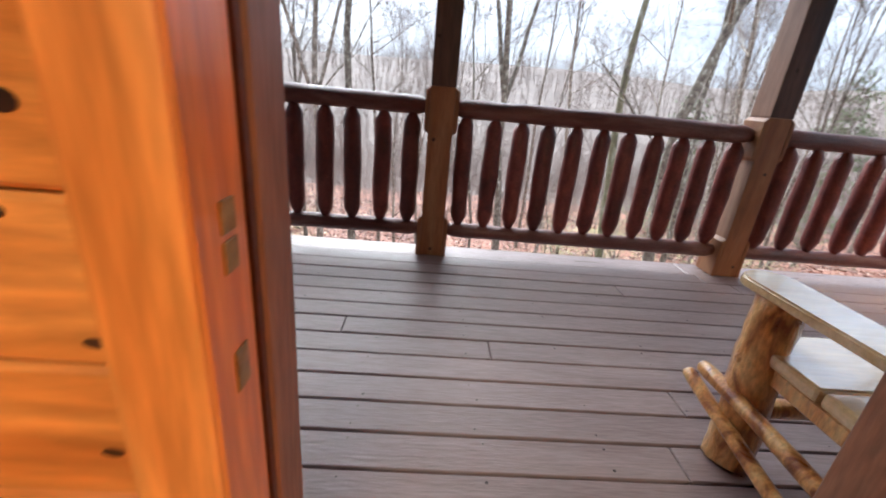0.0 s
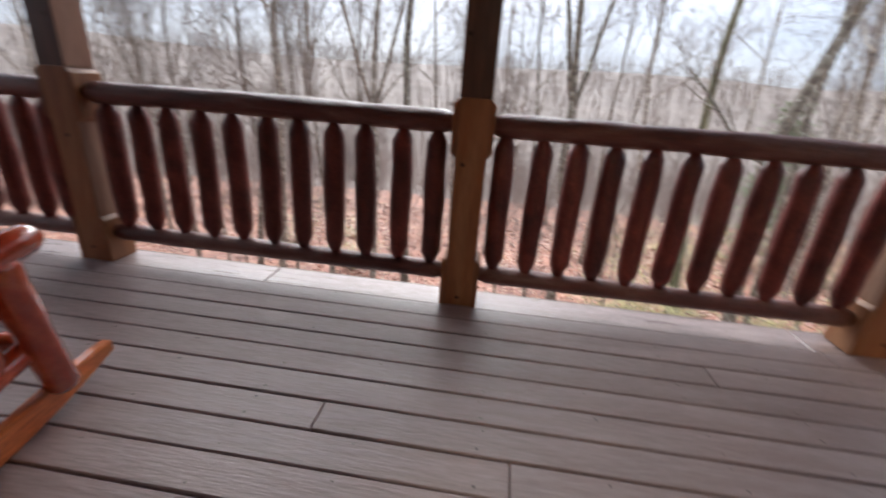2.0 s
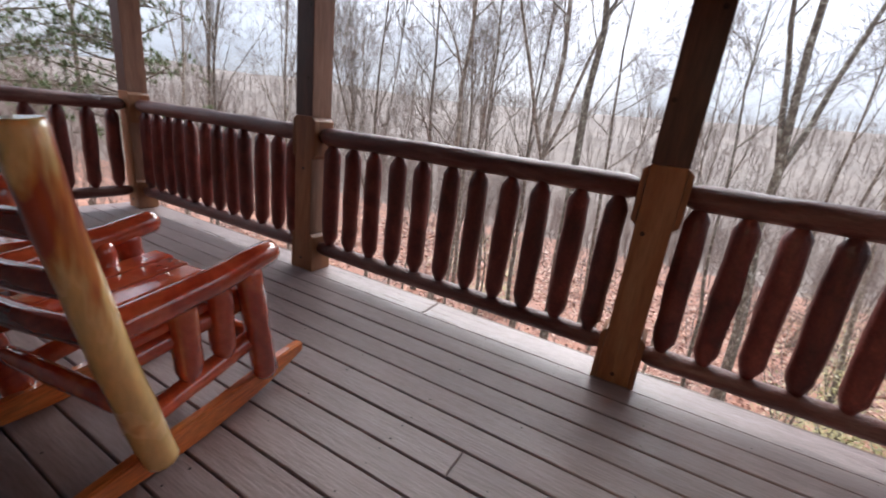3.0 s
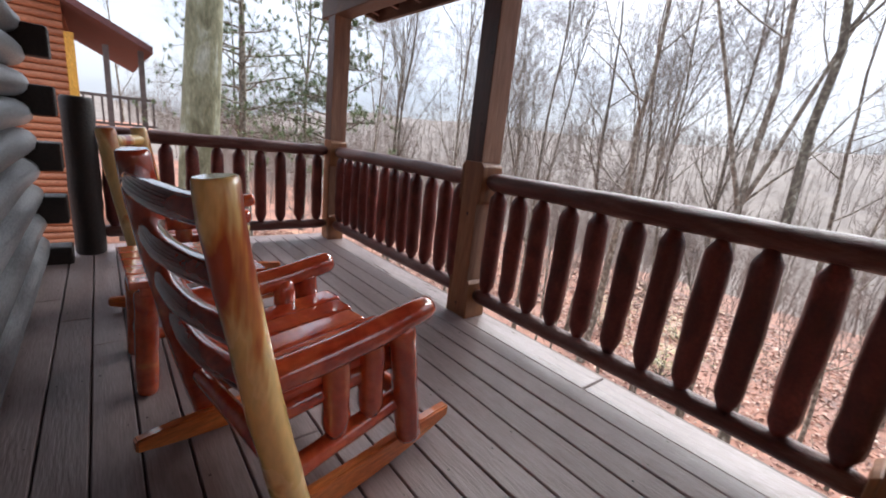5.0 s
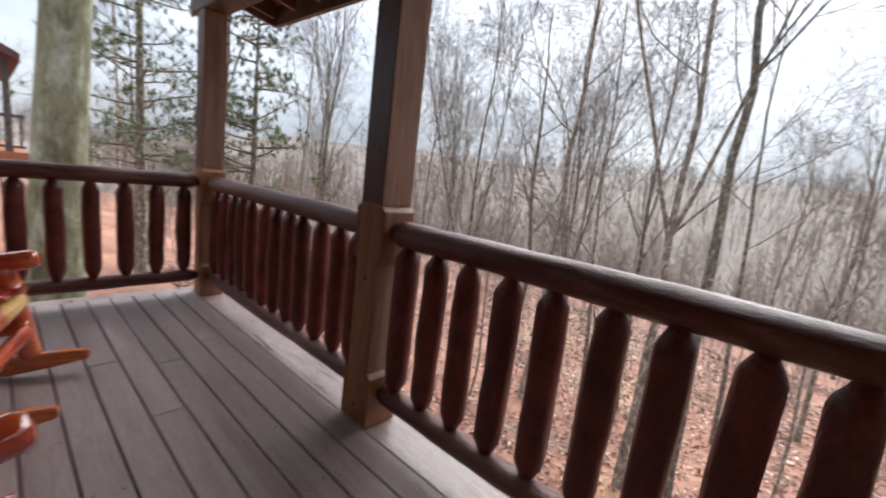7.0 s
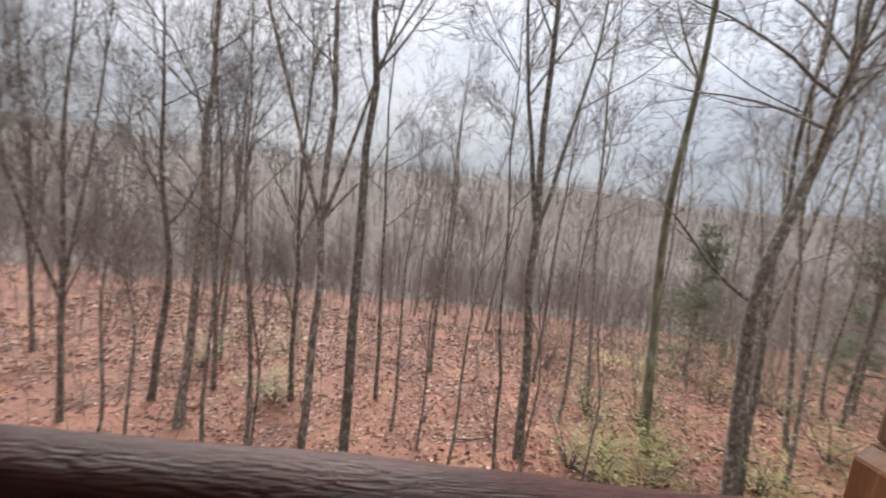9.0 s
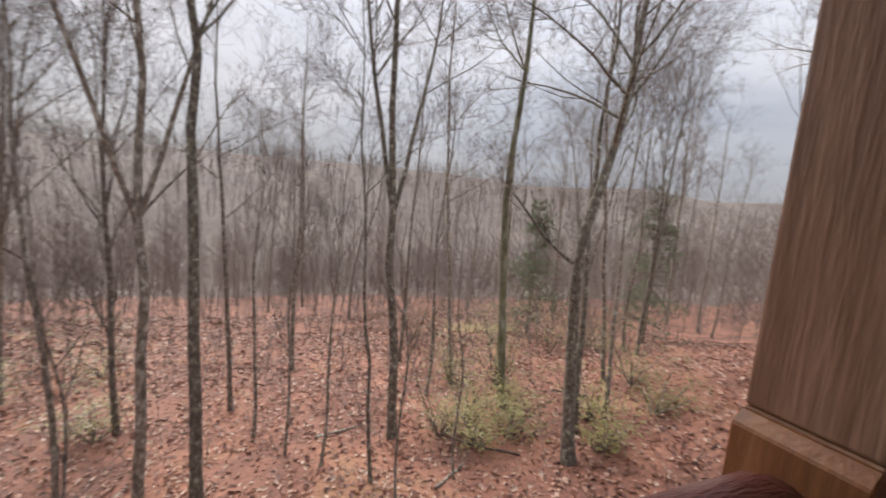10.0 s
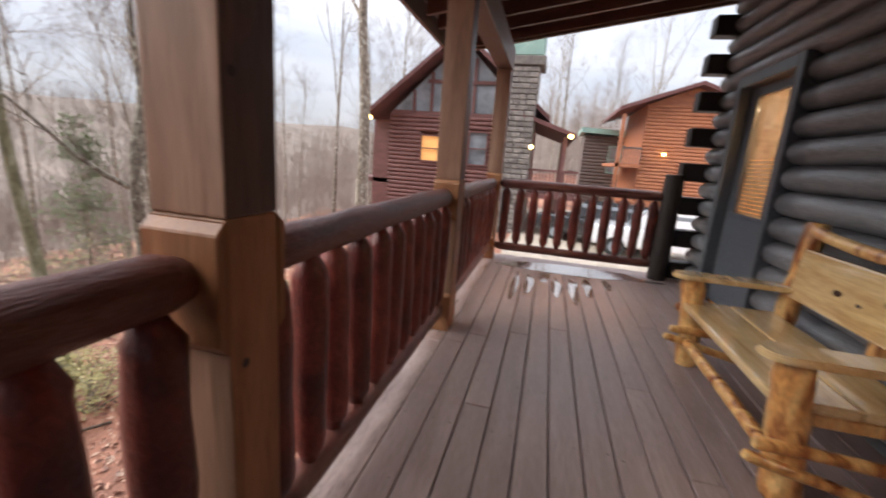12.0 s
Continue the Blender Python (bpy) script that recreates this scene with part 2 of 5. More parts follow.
M_BROWNSIDE = surface("brown_siding", [(0.08, 0.06, 0.055), (0.13, 0.1, 0.09)], (1, 1, 4), 1.5, 6, (0.5, 0.7), 0.2, 12)
M_YELLOWTRIM = surface("yellow_pine_trim", [(0.6, 0.3, 0.03), (0.72, 0.4, 0.06)], (4, 4, 1), 1.5, 5, (0.4, 0.6), 0.1, 12)
M_SHINGLE = surface("dark_red_shingle", [(0.09, 0.035, 0.034), (0.15, 0.062, 0.06)], (1, 1, 1), 4, 8, (0.7, 0.9), 0.4, 20)
M_STONE = surface("grey_fieldstone", [(0.13, 0.115, 0.105), (0.24, 0.22, 0.2)], size=3, rough=(0.7, 0.9), bump=0.5, fine=10, vary=0.25)
M_GREENROOF = surface("green_metal_roof", [(0.2, 0.33, 0.29), (0.28, 0.42, 0.37)], size=2, rough=(0.35, 0.5), bump=0.05)
M_DARKGLASS = surface("grey_window_glass", [(0.17, 0.19, 0.21), (0.27, 0.3, 0.33)], size=0.7, rough=(0.05, 0.12), bump=0.0, fine=2)
M_LIT = glow("lit_window", (0.9, 0.45, 0.15), 0.22)
M_LAMP = glow("porch_lamp_glow", (1.0, 0.72, 0.22), 6.0)
M_DOORGREY = surface("grey_blue_door_paint", [(0.075, 0.085, 0.1), (0.1, 0.112, 0.13)], size=3, rough=(0.35, 0.5), bump=0.05)
M_BLIND = surface("cream_blind_slat", [(0.7, 0.42, 0.18), (0.8, 0.5, 0.24)], size=3, rough=(0.5, 0.6), bump=0.0)
M_WARMWALL = surface("pine_room_wall", [(0.55, 0.19, 0.045), (0.68, 0.27, 0.075)], (1, 1, 5), size=3, rough=(0.4, 0.6), bump=0.1)
M_CARDARK = surface("dark_car_paint", [(0.02, 0.021, 0.024), (0.03, 0.03, 0.034)], size=3, rough=(0.15, 0.25), bump=0.0, coat=0.8)
M_CARWHITE = surface("white_car_paint", [(0.7, 0.71, 0.74), (0.78, 0.79, 0.8)], size=3, rough=(0.15, 0.25), bump=0.0, coat=0.8)
M_TYRE = surface("tyre_rubber", [(0.015, 0.015, 0.015), (0.025, 0.025, 0.025)], size=10, rough=(0.8, 0.9))
M_PANE = glass("clear_pane")
# base colour lightened to carry part of the water's white sky reflection
M_WATER = surface("standing_water_sky_paled", [(0.20, 0.165, 0.155), (0.27, 0.23, 0.22)], size=4, rough=(0.02, 0.08), bump=0.04, bump_size=7, spec=1.0, coat=1.0)


def leaf_mix():
    """Fallen leaves, each its own shade."""
    m = bpy.data.materials.new("fallen_leaf")
    m.use_nodes = True
    n, l = m.node_tree.nodes, m.node_tree.links
    g = n.new("ShaderNodeNewGeometry")
    r = n.new("ShaderNodeValToRGB")
    el = r.color_ramp.elements
    for p, c in ((0.2, (0.22, 0.088, 0.056)), (0.45, (0.33, 0.15, 0.095)), (0.75, (0.44, 0.25, 0.17))):
        el.new(p).color = (*c, 1)
    el[0].color, el[len(el) - 1].color = (0.13, 0.058, 0.042, 1), (0.56, 0.40, 0.30, 1)
    l.new(g.outputs["Random Per Island"], r.inputs["Fac"])
    l.new(r.outputs["Color"], n["Principled BSDF"].inputs["Base Color"])
    n["Principled BSDF"].inputs["Roughness"].default_value = 0.6
    return m


M_FALLEN = leaf_mix()

# ---- building helpers ----
def box(x0, y0, z0, x1, y1, z1, bevel=0.0, seg=1):
    bm = bmesh.new()
    bmesh.ops.create_cube(bm, size=1)
    for v in bm.verts:
        v.co = Vector(((x0 + x1) / 2 + v.co.x * (x1 - x0), (y0 + y1) / 2 + v.co.y * (y1 - y0), (z0 + z1) / 2 + v.co.z * (z1 - z0)))
    if bevel:
        bmesh.ops.bevel(bm, geom=list(bm.edges), offset=bevel, segments=seg, profile=0.6, affect="EDGES")
    return bm


def join(*bms):
    out = bmesh.new()
    for b in bms:
        me = bpy.data.meshes.new("tmp")
        b.to_mesh(me)
        out.from_mesh(me)
        bpy.data.meshes.remove(me)
        b.free()
    return out


def tube(points, radii, sides=12, rough=0.0, seed=0, cap=True, flat=1.0):
    """A round bar along a line of points, with a radius at each; rough makes it uneven like a peeled log."""
    bm = bmesh.new()
    pts = [Vector(p) for p in points]
    rings = []
    up = Vector((0, 0, 1))
    n = len(pts)
    for i, p in enumerate(pts):
        d = (pts[min(i + 1, n - 1)] - pts[max(i - 1, 0)]).normalized()
        ref = up if abs(d.dot(up)) < 0.92 else Vector((0, 1, 0))
        a = d.cross(ref).normalized()
        b = a.cross(d).normalized()
        ring = []
        for k in range(sides):
            w = 2 * math.pi * k / sides
            r = radii[i]
            if rough:
                r *= 1 + rough * noise.noise(Vector((p.x * 5 + math.cos(w) + seed * 7.3, p.y * 5 + math.sin(w), p.z * 5 + i * 0.3)))
            ring.append(bm.verts.new(p + a * math.cos(w) * r + b * math.sin(w) * r * flat))
        rings.append(ring)
    for r0, r1 in zip(rings, rings[1:]):
        for k in range(sides):
            f = bm.faces.new((r0[k], r0[(k + 1) % sides], r1[(k + 1) % sides], r1[k]))
            f.smooth = True
    if cap:
        bm.faces.new(list(reversed(rings[0])))
        bm.faces.new(rings[-1])
    bmesh.ops.recalc_face_normals(bm, faces=bm.faces)
    return bm


def log(p0, p1, r, sides=12, rough=0.12, seed=0, ends=0.35, steps=9, bow=(0, 0, 0), taper=1.0, round_end=0.03):
    """A peeled log from p0 to p1 with rounded ends and a slight bow. ends: size of the end faces against the middle."""
    p0, p1 = Vector(p0), Vector(p1)
    length = (p1 - p0).length
    e = min(0.4, round_end / length)
    ts = [0, e * 0.25, e] + [e + (1 - 2 * e) * i / (steps - 1) for i in range(1, steps - 1)] + [1 - e, 1 - e * 0.25, 1]
    pts, rad = [], []
    for t in ts:
        pts.append(p0.lerp(p1, t) + Vector(bow) * (4 * t * (1 - t)))
        q = min(t, 1 - t) / e
        k = ends + (1 - ends) * math.sqrt(max(0, 1 - (1 - min(1, q)) ** 2))
        rad.append(r * k * (1 + (taper - 1) * t))
    return tube(pts, rad, sides, rough, seed)


def mesh_of(name, bm, mat):
    me = bpy.data.meshes.new(name)
    bm.to_mesh(me)
    bm.free()
    for m in (mat if isinstance(mat, (list, tuple)) else [mat]):
        me.materials.append(m)
    return me


def part(name, bm, mat, parent=None, label="", at=None):
    ob = new(name, bm if isinstance(bm, bpy.types.Mesh) else mesh_of(name, bm, mat))
    if parent is not None:
        ob.parent = parent
    if at is not None:
        ob.matrix_basis = at
    if label:
        ob["label"] = label
    return ob


def thing(name, at, label, category, group="", kind=""):
    ob = new(name)
    ob.empty_display_size = 0.1
    ob.matrix_basis = at
    return tagged(ob, label, category, group, kind)


def structure(name, bm, mat, label, category):
    return tagged(part(name, bm, mat), label, category, kind="structure")


def smooth(a, b, v):
    t = min(1, max(0, (v - a) / (b - a)))
    return t * t * (3 - 2 * t)


# ---- plan ----
WALL_Y = 0.52          # outer face of the log wall
WALL_W, WALL_E = -4.1, 4.62
RAIL_Y = 2.80
POSTS = {"W": -4.33, "L": -2.055, "A": 0.094, "B": 2.16, "E": 4.55}
BEAM_Z = 2.24


def ground_z(x, y):
    """Height of the wooded slope below the deck."""
    d = max(0.0, y - 3)
    z = -4.1 - 0.12 * min(d, 30) - 0.22 * max(0, min(d, 75) - 30) * 0.9
    z += 0.16 * max(0, min(d, 290) - 75)
    z += 2.3 * smooth(3, 13, x) * (1 - smooth(7, 22, y))
    z += 1.3 * smooth(-5, -14, x) * (1 - smooth(4, 14, y))
    z += 9.0 * smooth(40, 85, x) * (1 - smooth(15, 60, y))
    z += 0.05 * max(0, abs(x) - 60) * smooth(20, 120, abs(x)) * 0.5
    z += 0.35 * noise.noise(Vector((x * 0.12, y * 0.12, 3))) + 0.1 * noise.noise(Vector((x * 0.5, y * 0.5, 7)))
    z += 6.0 * noise.noise(Vector((x * 0.008, y * 0.008, 5))) * smooth(60, 200, math.hypot(x, y))
    return z

# ---- ground ----
def make_ground():
    bm = bmesh.new()
    us = [math.copysign(abs(i / 60) ** 2.2 * 600, i) for i in range(-60, 61)]
    rows = []
    for v in us:
        rows.append([bm.verts.new((u, v + 6, ground_z(u, v + 6))) for u in us])
    for i in range(len(us) - 1):
        for j in range(len(us) - 1):
            f = bm.faces.new((rows[i][j], rows[i][j + 1], rows[i + 1][j + 1], rows[i + 1][j]))
            f.smooth = True
            c = f.calc_center_median()
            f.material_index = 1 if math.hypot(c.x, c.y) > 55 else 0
    return bm


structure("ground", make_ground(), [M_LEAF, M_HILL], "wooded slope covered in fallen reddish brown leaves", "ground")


def make_drive():
    bm = bmesh.new()
    rows = []
    for i in range(13):
        x = 9 + i * 1.6
        rows.append([bm.verts.new((x, y, ground_z(x, y) + 0.05)) for y in [-11 + j * 1.2 for j in range(13)]])
    for a, b in zip(rows, rows[1:]):
        for j in range(12):
            bm.faces.new((a[j], b[j], b[j + 1], a[j + 1])).smooth = True
    return bm


structure("driveway", make_drive(), M_DRIVE, "pale gravel driveway between the cabins", "driveway")

def make_patch(cx, cy, rx, ry, seed):
    """A patch of dry grass that follows the slope, with a ragged rim."""
    bm = bmesh.new()
    mid = bm.verts.new((cx, cy, ground_z(cx, cy) + 0.06))
    rings = []
    for j in range(1, 6):
        ring = []
        for i in range(32):
            w = 2 * math.pi * i / 32
            k = j / 5 * (1 + (0.5 * noise.noise(Vector((math.cos(w) * 2 + seed, math.sin(w) * 2, seed))) if j > 3 else 0))
            x, y = cx + math.cos(w) * rx * k, cy + math.sin(w) * ry * k
            ring.append(bm.verts.new((x, y, ground_z(x, y) + (0.05 if j < 5 else -0.02))))
        rings.append(ring)
    for i in range(32):
        bm.faces.new((mid, rings[0][i], rings[0][(i + 1) % 32])).smooth = True
        for a, b in zip(rings, rings[1:]):
            bm.faces.new((a[i], b[i], b[(i + 1) % 32], a[(i + 1) % 32])).smooth = True
    bmesh.ops.recalc_face_normals(bm, faces=bm.faces)
    return bm


for i, (cx, cy, rx, ry) in enumerate(((12.0, 25.5, 2.6, 2.4),)):
    structure("grass_patch", make_patch(cx, cy, rx, ry, i * 5 + 2), M_STRAW, "patch of dry yellow grass in the woods", "grass")

# ---- deck ----
deck = thing("deck_floor", pose(0, 0, 0), "porch floor of worn grey-brown painted boards", "floor", kind="structure")
part("joist_frame", box(WALL_W - 0.55, WALL_Y - 0.2, -0.3, WALL_E + 0.35, 2.9, -0.045), M_BEAM, deck, "dark framing under the boards")
BOARD = 0.14
X_W, X_E = -4.45, 4.67
joint_rows = {6: [-0.30], 7: [0.36], 2: [1.25], 4: [-2.6], 9: [-1.4, 1.05], 11: [0.9], 12: [-0.9], 14: [-2.9]}
rng = random.Random(4)
n_rows = 16
for k in range(n_rows):
    y1 = 2.711 - k * BOARD
    cuts = joint_rows.get(k, [rng.uniform(-3.6, -1.9), rng.uniform(2.0, 3.4)] if k % 2 else [rng.uniform(1.6, 3.0)])
    xs = [X_W] + sorted(cuts) + [X_E]
    for a, b in zip(xs, xs[1:]):
        bm = box(-(b - a) / 2 + 0.0015, -BOARD / 2 + 0.0035, -0.035, (b - a) / 2 - 0.0015, BOARD / 2 - 0.0035, rng.uniform(-0.0015, 0.0015), 0.004)
        part("board", bm, M_DECK, deck, at=pose((a + b) / 2, y1 - BOARD / 2, 0))
# nail heads along the joists
bm = bmesh.new()
for k in range(n_rows):
    for xj in [X_W + 0.2 + 0.41 * i for i in range(22)]:
        for dy in (0.03, 0.11):
            if rng.random() < 0.55:
                m = Matrix.Translation((xj + rng.uniform(-0.015, 0.015), 2.71 - k * BOARD - dy, 0.0018))
                bmesh.ops.create_circle(bm, cap_ends=True, segments=6, radius=rng.uniform(0.003, 0.0055), matrix=m)
part("nail_heads", bm, M_LOGEND, deck, "rusted dark nail heads")["kind"] = "stuff"
for a, b in ((X_W, -1.02), (-1.016, 1.9), (1.904, X_E)):
    part("edge_board", box(a, 2.712, -0.05, b, 2.925, -0.006, 0.006), M_EDGE, deck, "pale wet unpainted edge board")
part("edge_board", box(X_E + 0.002, WALL_Y, -0.05, X_E + 0.16, 2.925, -0.006, 0.006), M_EDGE, deck, "pale wet unpainted edge board")
part("edge_board", box(X_W - 0.12, WALL_Y, -0.05, X_W - 0.002, 2.925, -0.006, 0.006), M_EDGE, deck, "pale wet unpainted edge board")
part("fascia", box(X_W - 0.12, 2.928, -0.32, X_E + 0.16, 2.965, -0.02, 0.004), M_BEAM, deck)
for x in (-4.4, -1.2, 2.0, 4.1):
    part("support_post", box(x - 0.08, 2.6, ground_z(x, 2.7) - 0.2, x + 0.08, 2.76, -0.3), M_BEAM, deck)

# rain water by the east rail; strips take the shape of reflected baluster gaps
def puddle(cx, cy, rx, ry, seed):
    bm = bmesh.new()
    vs = []
    for i in range(28):
        w = 2 * math.pi * i / 28
        r = 1 + 0.45 * noise.noise(Vector((math.cos(w) * 1.6 + seed, math.sin(w) * 1.6, seed)))
        vs.append(bm.verts.new((cx + math.cos(w) * rx * r, cy + math.sin(w) * ry * r, 0.0035)))
    bm.faces.new(vs)
    return bm


for i, (cx, cy, rx, ry) in enumerate(((3.42, 2.36, 0.5, 0.036), (3.56, 2.22, 0.36, 0.045), (3.9, 2.075, 0.24, 0.05), (3.55, 1.94, 0.34, 0.042), (3.57, 1.775, 0.42, 0.05), (3.7, 1.63, 0.36, 0.045), (3.88, 1.42, 0.2, 0.04), (4.36, 1.75, 0.22, 0.92))):
    tagged(part("puddle", puddle(cx, cy, rx, ry, i + 2), M_WATER), "thin rain puddle on the deck, sky reflection in its colour", "puddle", "puddles on the deck", "structure")

# ---- porch posts ----
def make_post(at, label, blocks="xx"):
    p = thing("porch_post", at, label, "post", "porch posts")
    # sides paler than the front; above the rail blocks the front is darker
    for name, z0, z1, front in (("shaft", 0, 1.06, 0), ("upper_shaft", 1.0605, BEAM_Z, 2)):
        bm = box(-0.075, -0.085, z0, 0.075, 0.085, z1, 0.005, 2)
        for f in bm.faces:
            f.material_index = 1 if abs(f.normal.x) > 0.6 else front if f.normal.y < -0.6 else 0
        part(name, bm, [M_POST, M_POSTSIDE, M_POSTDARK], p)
    for side in (-1, 1):
        for name, z0, z1 in (("upper_block", 0.79, 1.055), ("lower_block", 0.0, 0.27)):
            if side == -1 and "w" not in blocks or side == 1 and "e" not in blocks:
                continue
            bm = bmesh.new()
            c = 0.022
            lo = z0 if z0 == 0 else z0 + c
            prof = [(0.0755, z0), (0.10 - (0 if z0 == 0 else c), z0), (0.10, lo), (0.10, z1 - c), (0.10 - c, z1), (0.0755, z1)]
            f = [bm.verts.new((side * x, -0.087, z)) for x, z in prof]
            g = [bm.verts.new((side * x, 0.087, z)) for x, z in prof]
            bm.faces.new(f), bm.faces.new(list(reversed(g)))
            for i in range(6):
                bm.faces.new((f[i], f[(i + 1) % 6], g[(i + 1) % 6], g[i]))
            bmesh.ops.recalc_face_normals(bm, faces=bm.faces)
            bmesh.ops.bevel(bm, geom=list(bm.edges), offset=0.003, segments=1, affect="EDGES")
            part(name, bm, M_POST, p)
    r = random.Random(int(at.translation.x * 100))
    for z in (0.06, 0.72, 1.32, 1.7):
        bm = bmesh.new()
        bmesh.ops.create_circle(bm, cap_ends=True, segments=10, radius=0.011, matrix=pose(r.uniform(-0.05, 0.05), -0.0865, z + r.uniform(-0.05, 0.05), 90, 0, 0))
        part("knot", bm, M_KNOT, p, "small dark knot")
    return p


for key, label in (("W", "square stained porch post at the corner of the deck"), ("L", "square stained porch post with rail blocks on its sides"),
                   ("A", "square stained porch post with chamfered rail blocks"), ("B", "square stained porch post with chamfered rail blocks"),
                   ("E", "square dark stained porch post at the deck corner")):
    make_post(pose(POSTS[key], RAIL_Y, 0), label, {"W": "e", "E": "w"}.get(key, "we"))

# ---- railings ----
def baluster_mesh(seed):
    pts = [(0, 0, z) for z in (0.195, 0.205, 0.24, 0.262, 0.29, 0.4, 0.55, 0.7, 0.83, 0.85, 0.885, 0.915)]
    rad = [0.015, 0.024, 0.040, 0.050, 0.053, 0.054, 0.055, 0.054, 0.053, 0.050, 0.030, 0.017]
    return mesh_of("baluster", tube(pts, rad, 10, 0.16, seed), M_RAIL)


BALUSTERS = [baluster_mesh(i) for i in range(5)]


def make_railing(at, length, count, label):
    """A rail bay: local x along the rail from 0 to length."""
    r = thing("railing", at, label, "railing", "porch railings")
    s = rng.randint(0, 99)
    part("top_rail", log((0, 0, 0.943), (length, 0, 0.943), 0.057, 14, 0.13, s, 0.3, 18, (0, 0, 0.004), round_end=0.06), M_RAILTOP, r, "weathered dark log rail, wet on top")
    part("bottom_rail", log((0, 0, 0.165), (length, 0, 0.165), 0.05, 14, 0.12, s + 3, 0.3, 18, (0, 0, -0.004), round_end=0.06), M_RAILTOP, r)
    step = length / count
    for i in range(count):
        part("baluster", BALUSTERS[rng.randrange(5)], None, r, at=pose(step * (i + 0.5), rng.uniform(-0.006, 0.006), 0, rng.uniform(-0.6, 0.6), rng.uniform(-0.8, 0.8), rng.uniform(0, 360)))
    return r


keys = ["W", "L", "A", "B", "E"]
for a, b in zip(keys, keys[1:]):
    n = {"W": 12, "L": 11, "A": 11, "B": 11}[a]
    x0, x1 = POSTS[a] + 0.085, POSTS[b] - 0.085
    make_railing(pose(x0, RAIL_Y, 0), x1 - x0, n, "dark red-brown log railing with tapered log balusters")
make_railing(pose(POSTS["W"], 0.80, 0, 0, 0, 90), RAIL_Y - 0.085 - 0.80, 10, "dark log railing closing the deck's west end")
make_railing(pose(POSTS["E"], 0.86, 0, 0, 0, 90), RAIL_Y - 0.085 - 0.86, 11, "dark log railing closing the deck's east end")
for x, y in ((POSTS["W"] + 0.03, 0.74), (POSTS["E"] - 0.03, 0.80)):
    p = thing("rail_end_post", pose(x, y, 0), "thick dark log post against the house corner", "post", "rail end posts")
    part("shaft", log((0, 0, 0), (0, 0, 1.2), 0.10, 14, 0.1, x, 0.9, 10), M_LOGEND, p)

# ---- house walls ----
COURSE = 0.186
DOOR_X0, DOOR_X1, DOOR_Z = -0.21, 0.75, 2.12       # outer edges of the front door's casing
SIDE_X0, SIDE_X1, SIDE_Z = 2.97, 4.05, 2.11        # side door with its frame
wall = thing("wall_north", pose(0, 0, 0), "log wall of the cabin, painted dark grey", "wall", kind="structure")
BAY_X0, BAY_X1 = -0.95, 1.0                          # thicker bay round the front door
for x0, x1 in ((WALL_W, BAY_X0), (BAY_X1, SIDE_X0), (SIDE_X1, WALL_E)):
    part("core", box(x0, 0.27, -0.3, x1, 0.40, 3.2), M_WALL, wall)
for x0, x1, z0 in ((BAY_X0, BAY_X1, 2.6), (SIDE_X0, SIDE_X1, SIDE_Z)):
    part("core", box(x0, 0.27, z0, x1, 0.40, 3.2), M_WALL, wall)


def siding_log(x0, x1, z0, z1, seed, back=0.40, depth=0.12):
    """A rounded log course, half-round towards the deck."""
    bm = bmesh.new()
    prof = []
    for i in range(9):
        w = math.pi * (i / 8 - 0.5)
        prof.append((back + depth * max(0.0, math.cos(w)) ** 0.9, (z0 + z1) / 2 + (z1 - z0) / 2 * math.sin(w) * 0.985))
    n = max(2, int((x1 - x0) / 0.25))
    rings = []
    for k in range(n + 1):
        x = x0 + (x1 - x0) * k / n
        rings.append([bm.verts.new((x, y + 0.008 * noise.noise(Vector((x * 1.7 + seed * 9, z * 6, seed))), z + 0.004 * noise.noise(Vector((x * 2 + seed, 3, z))))) for y, z in prof])
    for a, b in zip(rings, rings[1:]):
        for i in range(8):
            bm.faces.new((a[i], b[i], b[i + 1], a[i + 1])).smooth = True
    bm.faces.new(rings[0]), bm.faces.new(list(reversed(rings[-1])))
    bmesh.ops.recalc_face_normals(bm, faces=bm.faces)
    return bm


for k in range(19):
    z0 = -0.158 + k * COURSE
    z1 = z0 + COURSE
    spans = [(WALL_W, WALL_E)]
    for ox0, ox1, oz in ((BAY_X0, BAY_X1, 9), (SIDE_X0, SIDE_X1, SIDE_Z)):
        if z0 < oz - 0.08:
            spans = [s for a, b in spans for s in ((a, min(b, ox0)), (max(a, ox1), b)) if s[1] - s[0] > 0.05]
    for i, (a, b) in enumerate(spans):
        part("wall_log", siding_log(a, b, z0, z1, k * 3 + i), M_WALL, wall)
    for i, (a, b) in enumerate(((BAY_X0, DOOR_X0), (DOOR_X1, BAY_X1)) if z0 < DOOR_Z - 0.08 else ((BAY_X0, BAY_X1),)):
        part("wall_log", siding_log(a, b, z0, z1, k * 3 + i + 50, 0.455, 0.085), M_WALL, wall)
    if k % 2 == 1:
        for x, y1, dz in ((WALL_W, 0.64, -0.095), (WALL_E, 0.78 - 0.035 * max(0.0, z0), 0.0)):
            w = 0.09
            part("log_end", box(x - w, 0.2, z0 + dz - 0.005, x + w, y1, z1 + dz + 0.005, 0.015, 2), M_LOGEND, wall, "dark squared log end at the corner")
for name, x0, x1 in (("wall_west", WALL_W - 0.08, WALL_W), ("wall_east", WALL_E, WALL_E + 0.08)):
    w = thing(name, pose(0, 0, 0), "log side wall of the cabin, dark grey", "wall", kind="structure")
    part("core", box(x0, -4.0, -0.3, x1, 0.40, 3.2), M_WALL, w)
